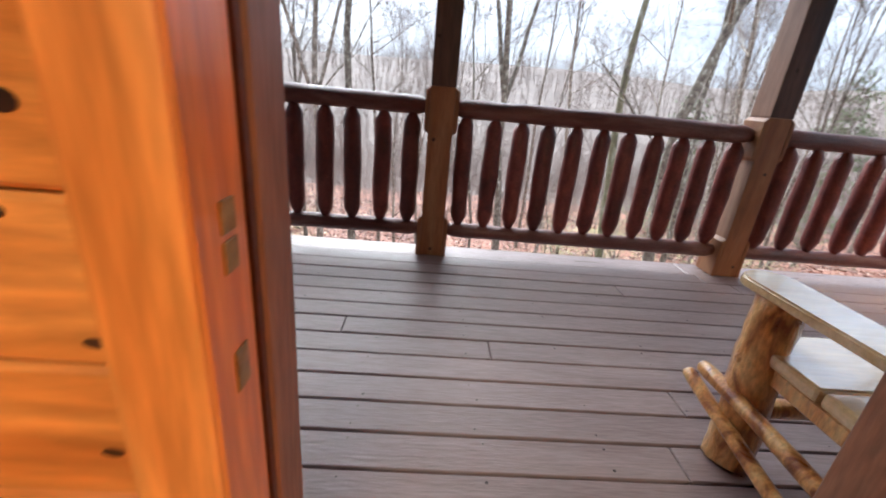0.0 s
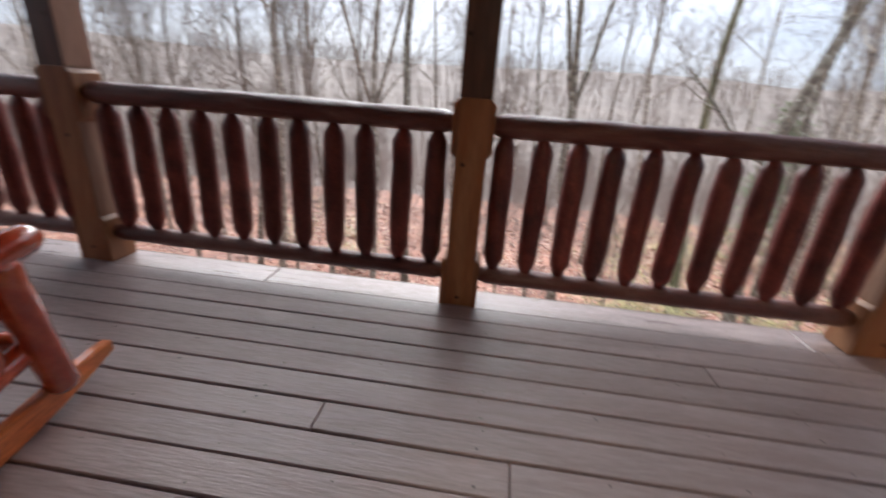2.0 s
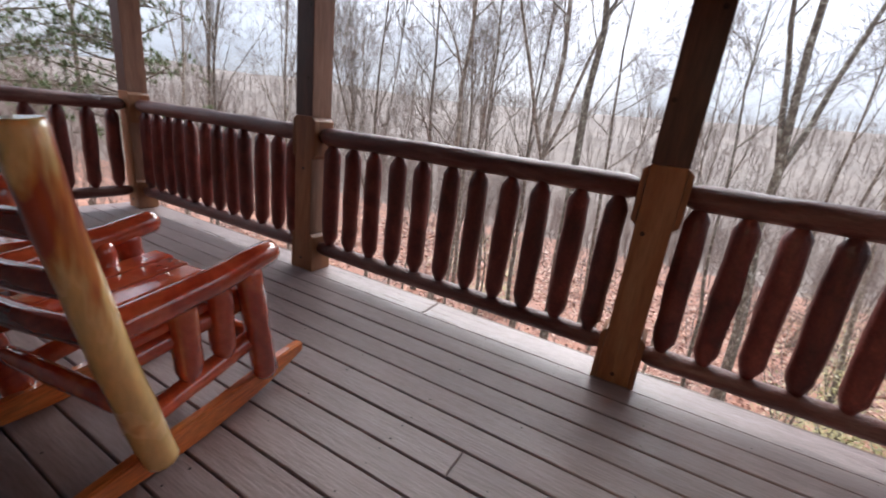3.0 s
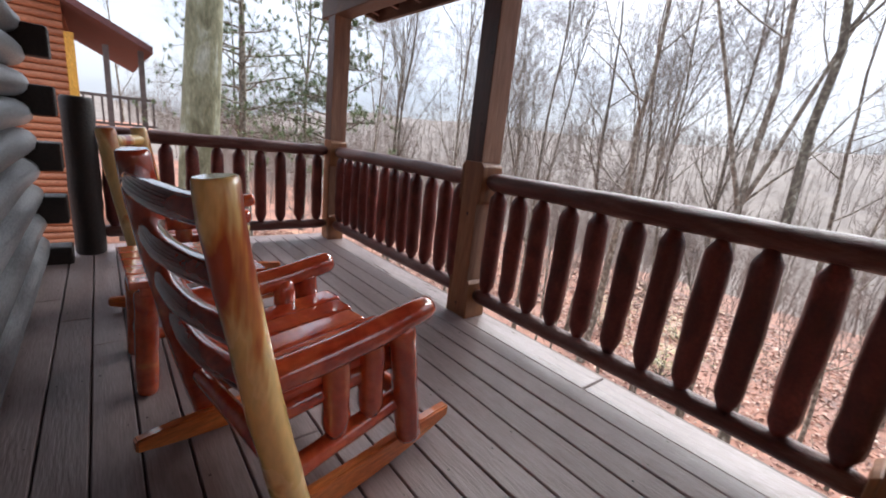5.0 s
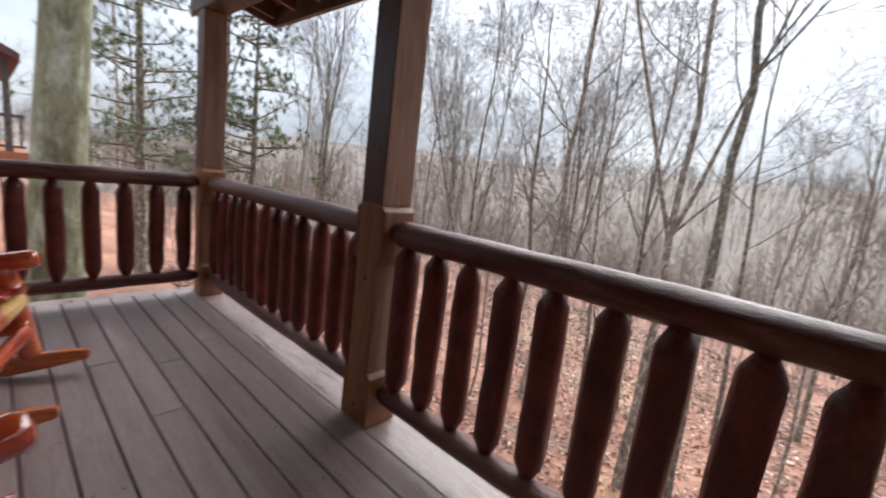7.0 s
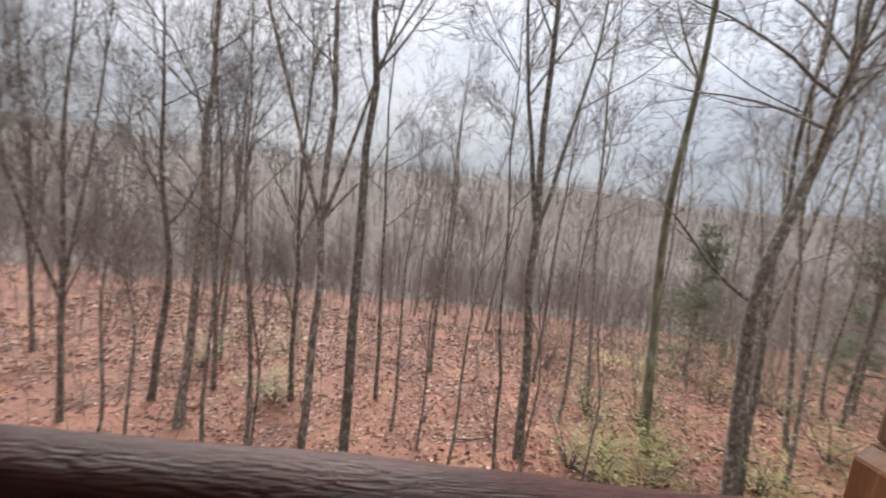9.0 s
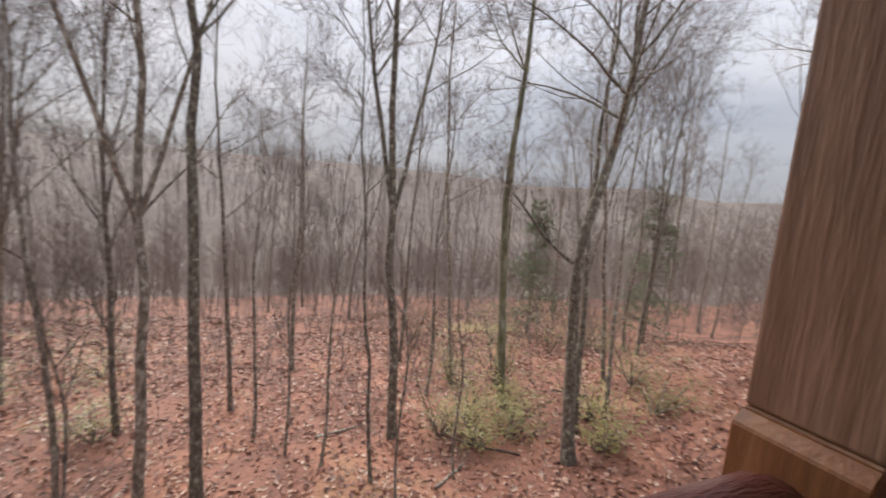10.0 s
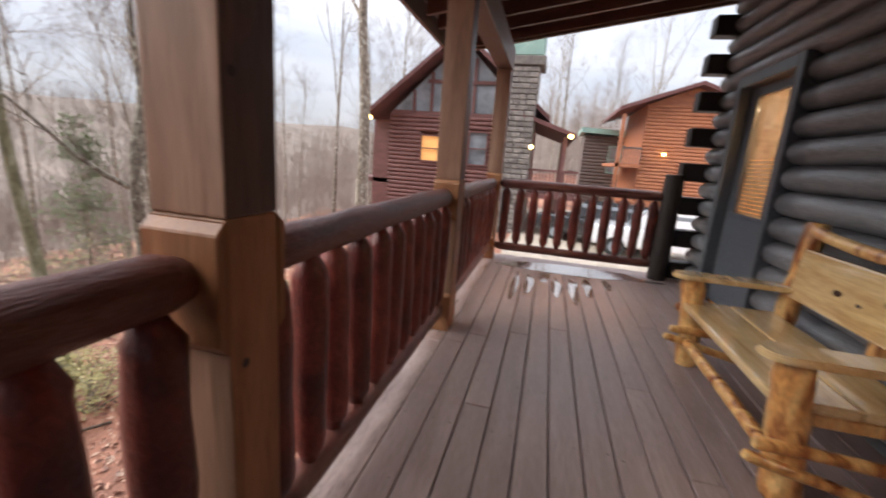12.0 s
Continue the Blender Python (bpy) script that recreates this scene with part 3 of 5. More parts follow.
structure("wall_south", box(WALL_W, -4.1, -0.3, WALL_E, -4.0, 3.2), M_WARMWALL, "pine wall inside the cabin", "wall")
structure("floor_inside", box(WALL_W, -4.0, -0.1, WALL_E, 0.40, -0.005), M_PINE, "varnished pine floor inside the cabin", "floor")
structure("ceiling_inside", box(WALL_W, -4.0, 2.5, WALL_E, 0.27, 2.6), M_PINE, "pine ceiling inside the cabin", "ceiling")
# warm lamp inside the cabin
lamp = new("room_lamp", bpy.data.lights.new("room_lamp", "AREA"))
lamp.data.energy, lamp.data.size, lamp.data.color = 22, 0.7, (1.0, 0.8, 0.55)
lamp.matrix_world = look((-0.4, -1.6, 2.4), (-0.4, -1.5, 0))

# ---- front door opening ----
JX = -0.13
jamb = thing("door_1", pose(0, 0, 0), "front doorway with pine jamb and brown casing", "doorway", kind="structure")
part("casing", box(DOOR_X0, 0.513, 0, JX + 0.006, 0.60, DOOR_Z, 0.004), M_TRIM, jamb, "brown painted outer casing")
part("casing", box(0.68, 0.513, 0, DOOR_X1, 0.60, DOOR_Z, 0.004), M_TRIM, jamb, "brown painted outer casing")
part("head_casing", box(JX + 0.012, 0.513, 2.03, 0.678, 0.60, DOOR_Z, 0.004), M_TRIM, jamb)
part("weatherstrip", box(DOOR_X0, 0.50, 0, JX + 0.003, 0.511, 2.03), M_GASKET, jamb, "dark rubber weatherstrip")
part("jamb", box(DOOR_X0, 0.413, 0, JX, 0.498, 2.03, 0.003), M_PINEV, jamb, "varnished pine jamb")
part("jamb", box(0.685, 0.413, 0, DOOR_X1, 0.511, 2.03, 0.003), M_PINEV, jamb, "varnished pine jamb")
part("head_jamb", box(JX, 0.413, 2.032, 0.683, 0.511, DOOR_Z), M_PINEV, jamb)
part("threshold", box(JX, 0.25, -0.003, 0.66, 0.50, 0.012, 0.004), M_TRIM, jamb)
for z in (0.932, 0.898, 0.78):
    part("strike_plate", box(JX - 0.001, 0.45, z - 0.014, JX + 0.002, 0.474, z + (0.028 if z < 0.8 else 0.014), 0.0008), M_BRASS, jamb, "worn brass strike plate")

# pine boarded wall round the doorway, inside
side = thing("wall_entry", pose(0, 0, 0), "knotty pine boarded wall beside the door, inside", "wall", kind="structure")
part("trim", box(JX - 0.078, 0.408, 0, JX - 0.002, 0.436, 2.12, 0.006, 2), M_PINEV, side, "upright pine trim round the door")
part("trim", box(0.688, 0.408, 0, 0.76, 0.436, 2.12, 0.006, 2), M_PINEV, side, "upright pine trim round the door")
BH = 0.145
for k in range(18):
    z = k * BH - 0.065
    for x0, x1 in ((BAY_X0, JX - 0.08), (0.762, BAY_X1)) if z < 2.05 else ((BAY_X0, BAY_X1),):
        part("pine_board", box(x0, 0.425, z + 0.0015, x1, 0.445, z + BH - 0.0015, 0.005), M_PINE, side)
for x, z, rx, rz in ((-0.245, 1.01, 0.011, 0.008), (-0.222, 0.83, 0.012, 0.005), (-0.232, 0.715, 0.010, 0.005), (-0.272, 0.935, 0.009, 0.006)):
    bm = bmesh.new()
    bmesh.ops.create_circle(bm, cap_ends=True, segments=16, radius=1, matrix=pose(x, 0.4242, z, 90, 0, 0) @ Matrix.Diagonal((rx, rz, 1, 1)))
    part("knot", bm, M_KNOT, side, "dark red knot")
for x0, x1 in ((BAY_X0 - 0.01, BAY_X0), (BAY_X1, BAY_X1 + 0.01)):
    part("return", box(x0, 0.27, 0, x1, 0.45, 2.6), M_PINE, side)

# ---- side door with blinds ----
sd = thing("door_2", pose(0, 0, 0), "grey-blue side door with warm lit glass and blinds", "door", kind="structure")
part("frame", join(box(SIDE_X0, 0.38, 0, SIDE_X0 + 0.09, 0.545, SIDE_Z, 0.004), box(SIDE_X1 - 0.09, 0.38, 0, SIDE_X1, 0.545, SIDE_Z, 0.004),
                   box(SIDE_X0 + 0.091, 0.38, SIDE_Z - 0.09, SIDE_X1 - 0.091, 0.545, SIDE_Z, 0.004)), M_DOORGREY, sd)
dx0, dx1 = SIDE_X0 + 0.095, SIDE_X1 - 0.095
part("leaf", join(box(dx0, 0.40, 0.01, dx1, 0.445, 0.89, 0.003), box(dx0, 0.40, 0.891, dx0 + 0.07, 0.445, 2.01, 0.003), box(dx1 - 0.14, 0.40, 0.891, dx1, 0.445, 2.01, 0.003),
                  box(dx0 + 0.071, 0.40, 1.93, dx1 - 0.141, 0.445, 2.01, 0.003)), M_DOORGREY, sd)
part("sill", box(dx0 + 0.1, 0.446, 0.87, dx1 - 0.1, 0.47, 0.90, 0.003), M_DOORGREY, sd)
pane = part("pane", box(dx0 + 0.071, 0.418, 0.892, dx1 - 0.141, 0.424, 1.929), M_PANE, sd)
pane.visible_shadow = False
for i in range(14):
    z = 0.92 + i * 0.035 + (0.0 if i < 10 else 0.0)
    part("blind_slat", box(dx0 + 0.08, 0.385, z, dx1 - 0.15, 0.405, z + 0.004), M_BLIND, sd)
side_lamp = new("side_room_lamp", bpy.data.lights.new("side_room_lamp", "AREA"))
side_lamp.data.energy, side_lamp.data.size, side_lamp.data.color = 42, 0.6, (1.0, 0.55, 0.22)
side_lamp.matrix_world = look((3.5, -0.5, 2.4), (3.5, -0.5, 0))
structure("wall_partition", box(2.4, -1.4, 0, 4.6, -1.35, 2.5), M_WARMWALL, "pine partition inside the cabin", "wall")

# ---- porch roof ----
def roof_z(y):
    return 2.61 + (2.75 - y) * 0.18


beam = structure("porch_beam", box(X_W - 0.12, RAIL_Y - 0.09, BEAM_Z, POSTS["E"] + 0.09, RAIL_Y + 0.09, BEAM_Z + 0.24, 0.008), M_BEAM, "dark brown timber beam over the porch posts", "beam")
roof = thing("ceiling", pose(0, 0, 0), "underside of the porch roof, dark boards on rafters", "ceiling", kind="structure")
bm = bmesh.new()
y0, y1 = 0.1, 3.5
vs = [bm.verts.new((x, y, roof_z(y) + dz)) for dz in (0.14, 0.22) for x, y in ((X_W - 0.35, y0), (X_E + 0.055, y0), (X_E + 0.055, y1), (X_W - 0.35, y1))]
for f in ((3, 2, 1, 0), (4, 5, 6, 7), (0, 1, 5, 4), (1, 2, 6, 5), (2, 3, 7, 6), (3, 0, 4, 7)):
    bm.faces.new([vs[i] for i in f])
part("roof_deck", bm, M_CEIL, roof)
bm = bmesh.new()
xr = X_W - 0.3
while xr < X_E + 0.02:
    vs = [bm.verts.new((x, y, roof_z(y) + dz)) for dz in (0.0, 0.138) for x, y in ((xr, 0.53), (xr + 0.045, 0.53), (xr + 0.045, 3.45), (xr, 3.45))]
    for f in ((3, 2, 1, 0), (4, 5, 6, 7), (0, 1, 5, 4), (1, 2, 6, 5), (2, 3, 7, 6), (3, 0, 4, 7)):
        bm.faces.new([vs[i] for i in f])
    xr += 0.41
part("rafters", bm, M_CEIL, roof)
for x in (X_W - 0.40, X_E + 0.06):
    bm = bmesh.new()
    vs = [bm.verts.new((xx, y, roof_z(y) + dz)) for dz in (-0.03, 0.22) for xx, y in ((x, 0.1), (x + 0.045, 0.1), (x + 0.045, 3.52), (x, 3.52))]
    for f in ((3, 2, 1, 0), (4, 5, 6, 7), (0, 1, 5, 4), (1, 2, 6, 5), (2, 3, 7, 6), (3, 0, 4, 7)):
        bm.faces.new([vs[i] for i in f])
    part("end_fascia", bm, M_BEAM, roof)
part("eave_fascia", box(X_W - 0.4, 3.505, roof_z(3.5) - 0.03, X_E + 0.11, 3.55, roof_z(3.5) + 0.22), M_BEAM, roof)
structure("roof_inside", box(WALL_W, -4.1, 3.21, WALL_E, 0.4, 3.3), M_BEAM, "flat cover over the cabin", "roof")

# ---- rocking chairs ----
def rocking_chair(slat_mats, post_mats):
    """Log rocker: local y is the way it faces, x its width; origin on the floor under the seat's middle."""
    c = thing("rocking_chair", pose(0, 0, 0), "red lacquered cedar log rocking chair with pale sapwood streaks", "rocking chair", "rocking chairs on the porch")
    w = 0.275
    for s in (-1, 1):
        # curved plank rocker
        bm = bmesh.new()
        rows = []
        for i in range(13):
            y = -0.37 + 0.93 * i / 12
            z = 0.004 + 0.24 * (y - 0.02) ** 2
            top = z + 0.095 - 0.05 * abs(2 * i / 12 - 1) ** 3
            rows.append([bm.verts.new((s * 0.285 + dx, y, zz)) for dx, zz in ((-0.02, z), (0.02, z), (0.02, top), (-0.02, top))])
        for r0, r1 in zip(rows, rows[1:]):
            for k in range(4):
                bm.faces.new((r0[k], r0[(k + 1) % 4], r1[(k + 1) % 4], r1[k]))
        bm.faces.new(rows[0]), bm.faces.new(list(reversed(rows[-1])))
        bmesh.ops.recalc_face_normals(bm, faces=bm.faces)
        bmesh.ops.bevel(bm, geom=[e for e in bm.edges if e.calc_face_angle(0) > 0.8], offset=0.006, segments=2, affect="EDGES")
        part("rocker", bm, M_ORANGEWOOD, c, "curved orange cedar plank rocker")
        post = log((s * 0.335, -0.125, 0.075), (s * 0.30, -0.31, 1.04), 0.047, 14, 0.13, s + 5, 0.85, 14, (0, -0.015, 0), 0.98, 0.02)
        for f in post.faces:
            f.material_index = 1 if len(f.verts) > 4 else 0
        part("back_post", post, [post_mats[s > 0], M_CEDARDK], c, "log back post with a dark sawn top")
        part("front_post", log((s * 0.305, 0.33, 0.085), (s * 0.30, 0.25, 0.575), 0.048, 12, 0.12, s + 8, 0.5, 9), M_CEDAR, c)
        part("arm", log((s * 0.295, -0.24, 0.53), (s * 0.30, 0.38, 0.600), 0.046, 14, 0.1, s + 11, 0.55, 12, (0, 0, -0.012), 1.0), M_CEDAR, c, "glossy half-log armrest")
        part("side_rail", log((s * w, -0.13, 0.19), (s * w, 0.34, 0.27), 0.036, 10, 0.1, s + 13, 0.5, 8), M_CEDAR, c)
        part("seat_rail", log((s * (w - 0.03), -0.20, 0.385), (s * (w - 0.03), 0.32, 0.415), 0.036, 10, 0.1, s + 14, 0.5, 8), M_CEDAR, c)
        for y, h, m in ((0.03, 0.0, M_CEDAR if s > 0 else M_SAP), (0.165, 0.02, M_CEDAR)):
            part("spindle", log((s * w, y, 0.235 + h * 0.5), (s * w, y - 0.015, 0.545 + h), 0.043, 12, 0.12, s + y * 9, 0.35, 9, round_end=0.05), m, c)
    for i, (z, y) in enumerate(((0.52, -0.205), (0.66, -0.236), (0.81, -0.268), (0.96, -0.298))):
        part("back_slat", log((-0.31, y, z), (0.31, y, z), 0.036, 12, 0.12, i, 0.5, 12, (0, -0.05, 0.0)), slat_mats[i % 2], c)
    part("front_stretcher", log((-w, 0.33, 0.25), (w, 0.33, 0.25), 0.033, 10, 0.1, 3, 0.5, 9), M_CEDAR, c)
    part("front_apron", log((-w, 0.31, 0.40), (w, 0.31, 0.40), 0.04, 12, 0.1, 4, 0.5, 9), M_SAP, c)
    part("rear_stretcher", log((-w, -0.17, 0.27), (w, -0.17, 0.27), 0.03, 10, 0.1, 5, 0.5, 9), M_CEDAR, c)
    for i in range(5):
        x = -0.216 + i * 0.108
        front = 0.345 - 0.02 * (i % 3)
        bm = box(x - 0.051, -0.19, 0, x + 0.051, front, 0.03, 0.01, 2)
        bmesh.ops.transform(bm, matrix=pose(0, 0, 0.432, 4, 0, 0), verts=bm.verts)
        part("seat_board", bm, M_CEDAR, c)
    return c


chair = rocking_chair((M_CEDARDK, M_CEDARDK), (M_CEDAR, M_SAP))
chair.matrix_basis = pose(-1.345, 1.285, 0, 0, 0, 9.9)
other = rocking_chair((M_SAP, M_SAP), (M_SAP, M_SAP))
other.matrix_basis = pose(-3.12, 1.265, 0, 0, 0, -17)
tagged(other, "red and golden lacquered log rocking chair by the end rail")

# ---- side table between the rockers ----
tb = thing("side_table", pose(-2.19, 1.14, 0, 0, 0, 92), "glossy red cedar side table with a slatted top", "table")
for i in range(5):
    y = -0.275 + i * 0.1105
    part("top_board", box(-0.25, y, 0.49, 0.25, y + 0.107, 0.52, 0.006, 2), M_CEDAR, tb)
for s in (-1, 1):
    part("cleat", box(s * 0.19 - 0.025, -0.25, 0.445, s * 0.19 + 0.025, 0.25, 0.489, 0.006), M_CEDAR, tb)
    for t in (-1, 1):
        part("leg", log((s * 0.21, t * 0.2, 0), (s * 0.19, t * 0.18, 0.446), 0.042, 12, 0.1, s + t * 3, 0.85, 9), M_CEDAR, tb)
    part("stretcher", log((s * 0.2, -0.19, 0.17), (s * 0.2, 0.19, 0.17), 0.027, 10, 0.1, s, 0.6, 7), M_CEDAR, tb)
part("stretcher", log((-0.2, 0, 0.17), (0.2, 0, 0.17), 0.027, 10, 0.1, 9, 0.6, 7), M_CEDAR, tb)

# ---- log bench ----
def knob(c, r, seed):
    bm = bmesh.new()
    bmesh.ops.create_icosphere(bm, subdivisions=2, radius=r)
    for v in bm.verts:
        v.co *= 1 + 0.3 * noise.noise(v.co * 18 + Vector((seed, 0, 0)))
        v.co += Vector(c)
    for f in bm.faces:
        f.smooth = True
    return bm


bench = thing("log_bench", pose(1.09, 0.63, 0), "golden peeled pine log bench with plank seat and back", "bench")
BL = 1.14
for i, x in enumerate((0.0, BL)):
    leg = log((x - 0.02, 0.50, 0), (x, 0.555, 0.568), 0.07, 14, 0.16 + 0.14 * i, i, 0.85, 14, taper=0.95)
    part("front_leg", join(leg, knob((x - 0.045, 0.55, 0.2), 0.045, i), knob((x + 0.04, 0.58, 0.36), 0.035, i + 4)) if i else join(leg, knob((x - 0.055, 0.54, 0.36), 0.026, 3)), M_BENCH, bench, "knobbly peeled log leg")
    part("back_post", join(log((x, 0.06, 0), (x, -0.03, 0.99), 0.062, 14, 0.26, i + 3, 0.85, 16, taper=0.9), knob((x + 0.02, 0.08, 0.36), 0.05, i + 8)), M_BENCH, bench, "knobbly peeled log post")
    bm = bmesh.new()
    prof = []
    for k in range(13):
        w = math.pi * k / 12
        prof.append((0.085 * math.cos(w), 0.60 + 0.085 * math.sin(w)))
    prof += [(-0.075, -0.02), (0.075, -0.02)]
    lo = [bm.verts.new((x + a, b, 0.57)) for a, b in prof]
    hi = [bm.verts.new((x + a * 0.96, b - 0.004, 0.60)) for a, b in prof]
    bm.faces.new(list(reversed(lo))), bm.faces.new(hi)
    for k in range(len(prof)):
        bm.faces.new((lo[k], lo[(k + 1) % len(prof)], hi[(k + 1) % len(prof)], hi[k]))
    bmesh.ops.recalc_face_normals(bm, faces=bm.faces)
    bmesh.ops.bevel(bm, geom=[e for e in bm.edges if abs(e.verts[0].co.z - e.verts[1].co.z) < 0.01], offset=0.006, segments=2, affect="EDGES")
    part("armrest", bm, M_BENCHTOP, bench, "flat pale half-log armrest with a rounded end")
    part("side_stretcher", log((x - 0.075, 0.66, 0.245), (x - 0.06, -0.02, 0.2), 0.025, 12, 0.16, i + 20, 0.7, 10, (0, 0, 0.01)), M_BENCH, bench)
    part("side_stretcher", log((x - 0.095, 0.69, 0.20), (x - 0.07, 0.14, 0.07), 0.023, 12, 0.16, i + 24, 0.7, 10), M_BENCH, bench)
    part("seat_side", box(x - 0.02, 0.03, 0.32, x + 0.02, 0.50, 0.375, 0.006), M_BENCH, bench)
part("front_stretcher", log((0.03, 0.55, 0.17), (BL - 0.03, 0.55, 0.17), 0.032, 12, 0.2, 31, 0.7, 12), M_BENCH, bench)
for k, (y0, y1) in enumerate(((0.07, 0.32), (0.325, 0.60))):
    part("seat_plank", box(-0.03 if k == 0 else -0.035, y0, 0.378, BL + 0.03, y1, 0.42, 0.012, 2), M_BENCHTOP, bench, "pale split plank")
bm = box(0.03, -0.015, 0.0, BL - 0.03, 0.03, 0.30, 0.012, 2)
bmesh.ops.transform(bm, matrix=pose(0, 0.03, 0.54, 5, 0, 0), verts=bm.verts)
part("back_plank", bm, M_BENCHTOP, bench, "wide pale pine plank with dark knots")
part("top_rail", log((0.02, -0.01, 0.945), (BL - 0.02, -0.01, 0.945), 0.034, 12, 0.16, 40, 0.7, 14, (0, 0, -0.045)), M_BENCH, bench)
for x in (0.30, 0.55):
    part("back_spindle", log((x, -0.07, 0.40), (x, -0.08, 1.02), 0.04, 12, 0.15, x * 10, 0.8, 10), M_BENCH, bench)
for x, z, r in ((0.72, 0.66, 0.02), (0.56, 0.645, 0.012), (0.4, 0.70, 0.016), (0.2, 0.6, 0.012)):
    bm = bmesh.new()
    bmesh.ops.create_circle(bm, cap_ends=True, segments=12, radius=r, matrix=Matrix.Translation((x, 0.0625 - (z - 0.54) * 0.0875, z + 0.02)) @ pose(0, 0, 0, 95, 0, 0) @ Matrix.Diagonal((1.6, 0.8, 1, 1)))
    bmesh.ops.recalc_face_normals(bm, faces=bm.faces)
    part("knot", bm, M_KNOT, bench, "dark knot in the back plank")

# ---- trees ----
class Sticks:
    """Collects tapered tubes into one mesh quickly."""
    def __init__(self):
        self.v, self.f = [], []

    def add(self, pts, rad, sides):
        base = len(self.v)
        n = len(pts)
        for i, p in enumerate(pts):
            d = (pts[min(i + 1, n - 1)] - pts[max(i - 1, 0)]).normalized()
            ref = Vector((0, 0, 1)) if abs(d.z) < 0.9 else Vector((1, 0, 0))
            a = d.cross(ref).normalized()
            b = a.cross(d)
            for k in range(sides):
                w = 2 * math.pi * k / sides
                self.v.append(tuple(p + (a * math.cos(w) + b * math.sin(w)) * rad[i]))
        for i in range(n - 1):
            for k in range(sides):
                k2 = (k + 1) % sides
                self.f.append((base + i * sides + k, base + i * sides + k2, base + (i + 1) * sides + k2, base + (i + 1) * sides + k))

    def mesh(self, name, mat):
        me = bpy.data.meshes.new(name)
        me.from_pydata(self.v, [], self.f)
        me.polygons.foreach_set("use_smooth", [True] * len(self.f))
        me.materials.append(mat)
        return me


def wander(r, p, d, length, steps, bend, lift):
    pts = [p.copy()]
    d = d.normalized()
    for _ in range(steps):
        d = (d + Vector((r.uniform(-bend, bend), r.uniform(-bend, bend), r.uniform(-bend, bend) + lift))).normalized()
        p = p + d * (length / steps)
        pts.append(p.copy())
    return pts, d


def branch(r, st, tw, p, d, length, rad, depth, lift, kids):
    steps = 5 if depth > 1 else depth + 2
    pts, end = wander(r, p, d, length, steps, 0.2 if depth > 1 else 0.12, lift)
    rads = [rad * (1 - 0.72 * i / steps) for i in range(steps + 1)]
    (st if depth > 1 else tw).add(pts, rads, 5 if depth > 2 else 3)
    if depth == 0:
        return
    for _ in range(kids[depth]):
        t = r.uniform(0.25, 1.0)
        i = min(int(t * steps), steps - 1)
        q = pts[i].lerp(pts[i + 1], t * steps - i)
        axis = (pts[i + 1] - pts[i]).normalized()
        side = axis.cross(Vector((r.uniform(-1, 1), r.uniform(-1, 1), r.uniform(-1, 1)))).normalized()
        nd = axis * r.uniform(0.5, 0.9) + side * r.uniform(0.5, 0.9)
        branch(r, st, tw, q, nd, length * r.uniform(0.42, 0.62) * (1.15 - 0.4 * t), max(0.0042, rad * 0.48 * (1 - 0.5 * t)), depth - 1, lift, kids)


def bare_tree(seed, height, rad, lean=(0, 0), first=0.35, limbs=11, fork=None, mat=None, label="tall bare grey-barked tree", group="bare woodland trees", spread=0.3, kids=None, rise=(0.6, 2.0), bend=None):
    """A leafless tree with a bent trunk, limbs and fine twigs. bend: how far the trunk has gone sideways at two heights, in metres."""
    r = random.Random(seed)
    t = thing("tree", pose(0, 0, 0), label, "tree", group)
    st, tw, tk = Sticks(), Sticks(), Sticks()
    n = 14
    pts, rads = [], []
    for i in range(n + 1):
        k = i / n
        side = lean[0] * k + 0.25 * noise.noise(Vector((seed, k * 3, 0)))
        if bend:
            (h0, x0), (h1, x1) = bend
            h = height * k - 0.4
            side = x0 * h / h0 if h < h0 else x0 + (x1 - x0) * (h - h0) / (h1 - h0) if h < h1 else x1 + (x1 - x0) / (h1 - h0) * (h - h1) * 0.5
            side += 0.16 * noise.noise(Vector((seed, k * 9, 0))) * min(1, k * 6)
        pts.append(Vector((side, lean[1] * k + 0.25 * noise.noise(Vector((seed, k * 3, 9))), height * k - 0.4)))
        rads.append(rad * (1.35 if i == 0 else 1) * (1 - 0.85 * k))
    tk.add(pts, rads, 10)
    tops = [(pts, rads, first)]
    if fork:
        i0 = int(fork * n)
        for s in (-1, 1):
            d = Vector((s * r.uniform(0.18, 0.34), r.uniform(-0.2, 0.2), 1))
            fp, _ = wander(r, pts[i0], d, height * (1 - fork) * 0.9, 9, 0.07, 0.06)
            fr = [rads[i0] * 0.75 * (1 - 0.85 * j / 9) for j in range(10)]
            tk.add(fp, fr, 8)
            tops.append((fp, fr, 0.2))
    for tp, tr, f0 in tops:
        m = len(tp) - 1
        for _ in range(limbs):
            k = f0 + (1 - f0) * r.random() ** 0.8
            i = min(int(k * m), m - 1)
            p = tp[i].lerp(tp[i + 1], k * m - i)
            w = r.uniform(0, 2 * math.pi)
            d = Vector((math.cos(w), math.sin(w), r.uniform(*rise)))
            branch(r, st, tw, p, d, height * spread * r.uniform(0.55, 1.1) * (1.6 * k * (1.3 - k) + 0.2), max(0.014, tr[i] * 0.42), 3, 0.085, kids or {3: 6, 2: 4, 1: 3})
    off = len(tk.v)
    tk.v += st.v
    tk.f += [tuple(i + off for i in f) for f in st.f]
    part("trunk", tk.mesh("trunk", mat or M_BARK), None, t)
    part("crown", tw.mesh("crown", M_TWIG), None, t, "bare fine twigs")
    return t


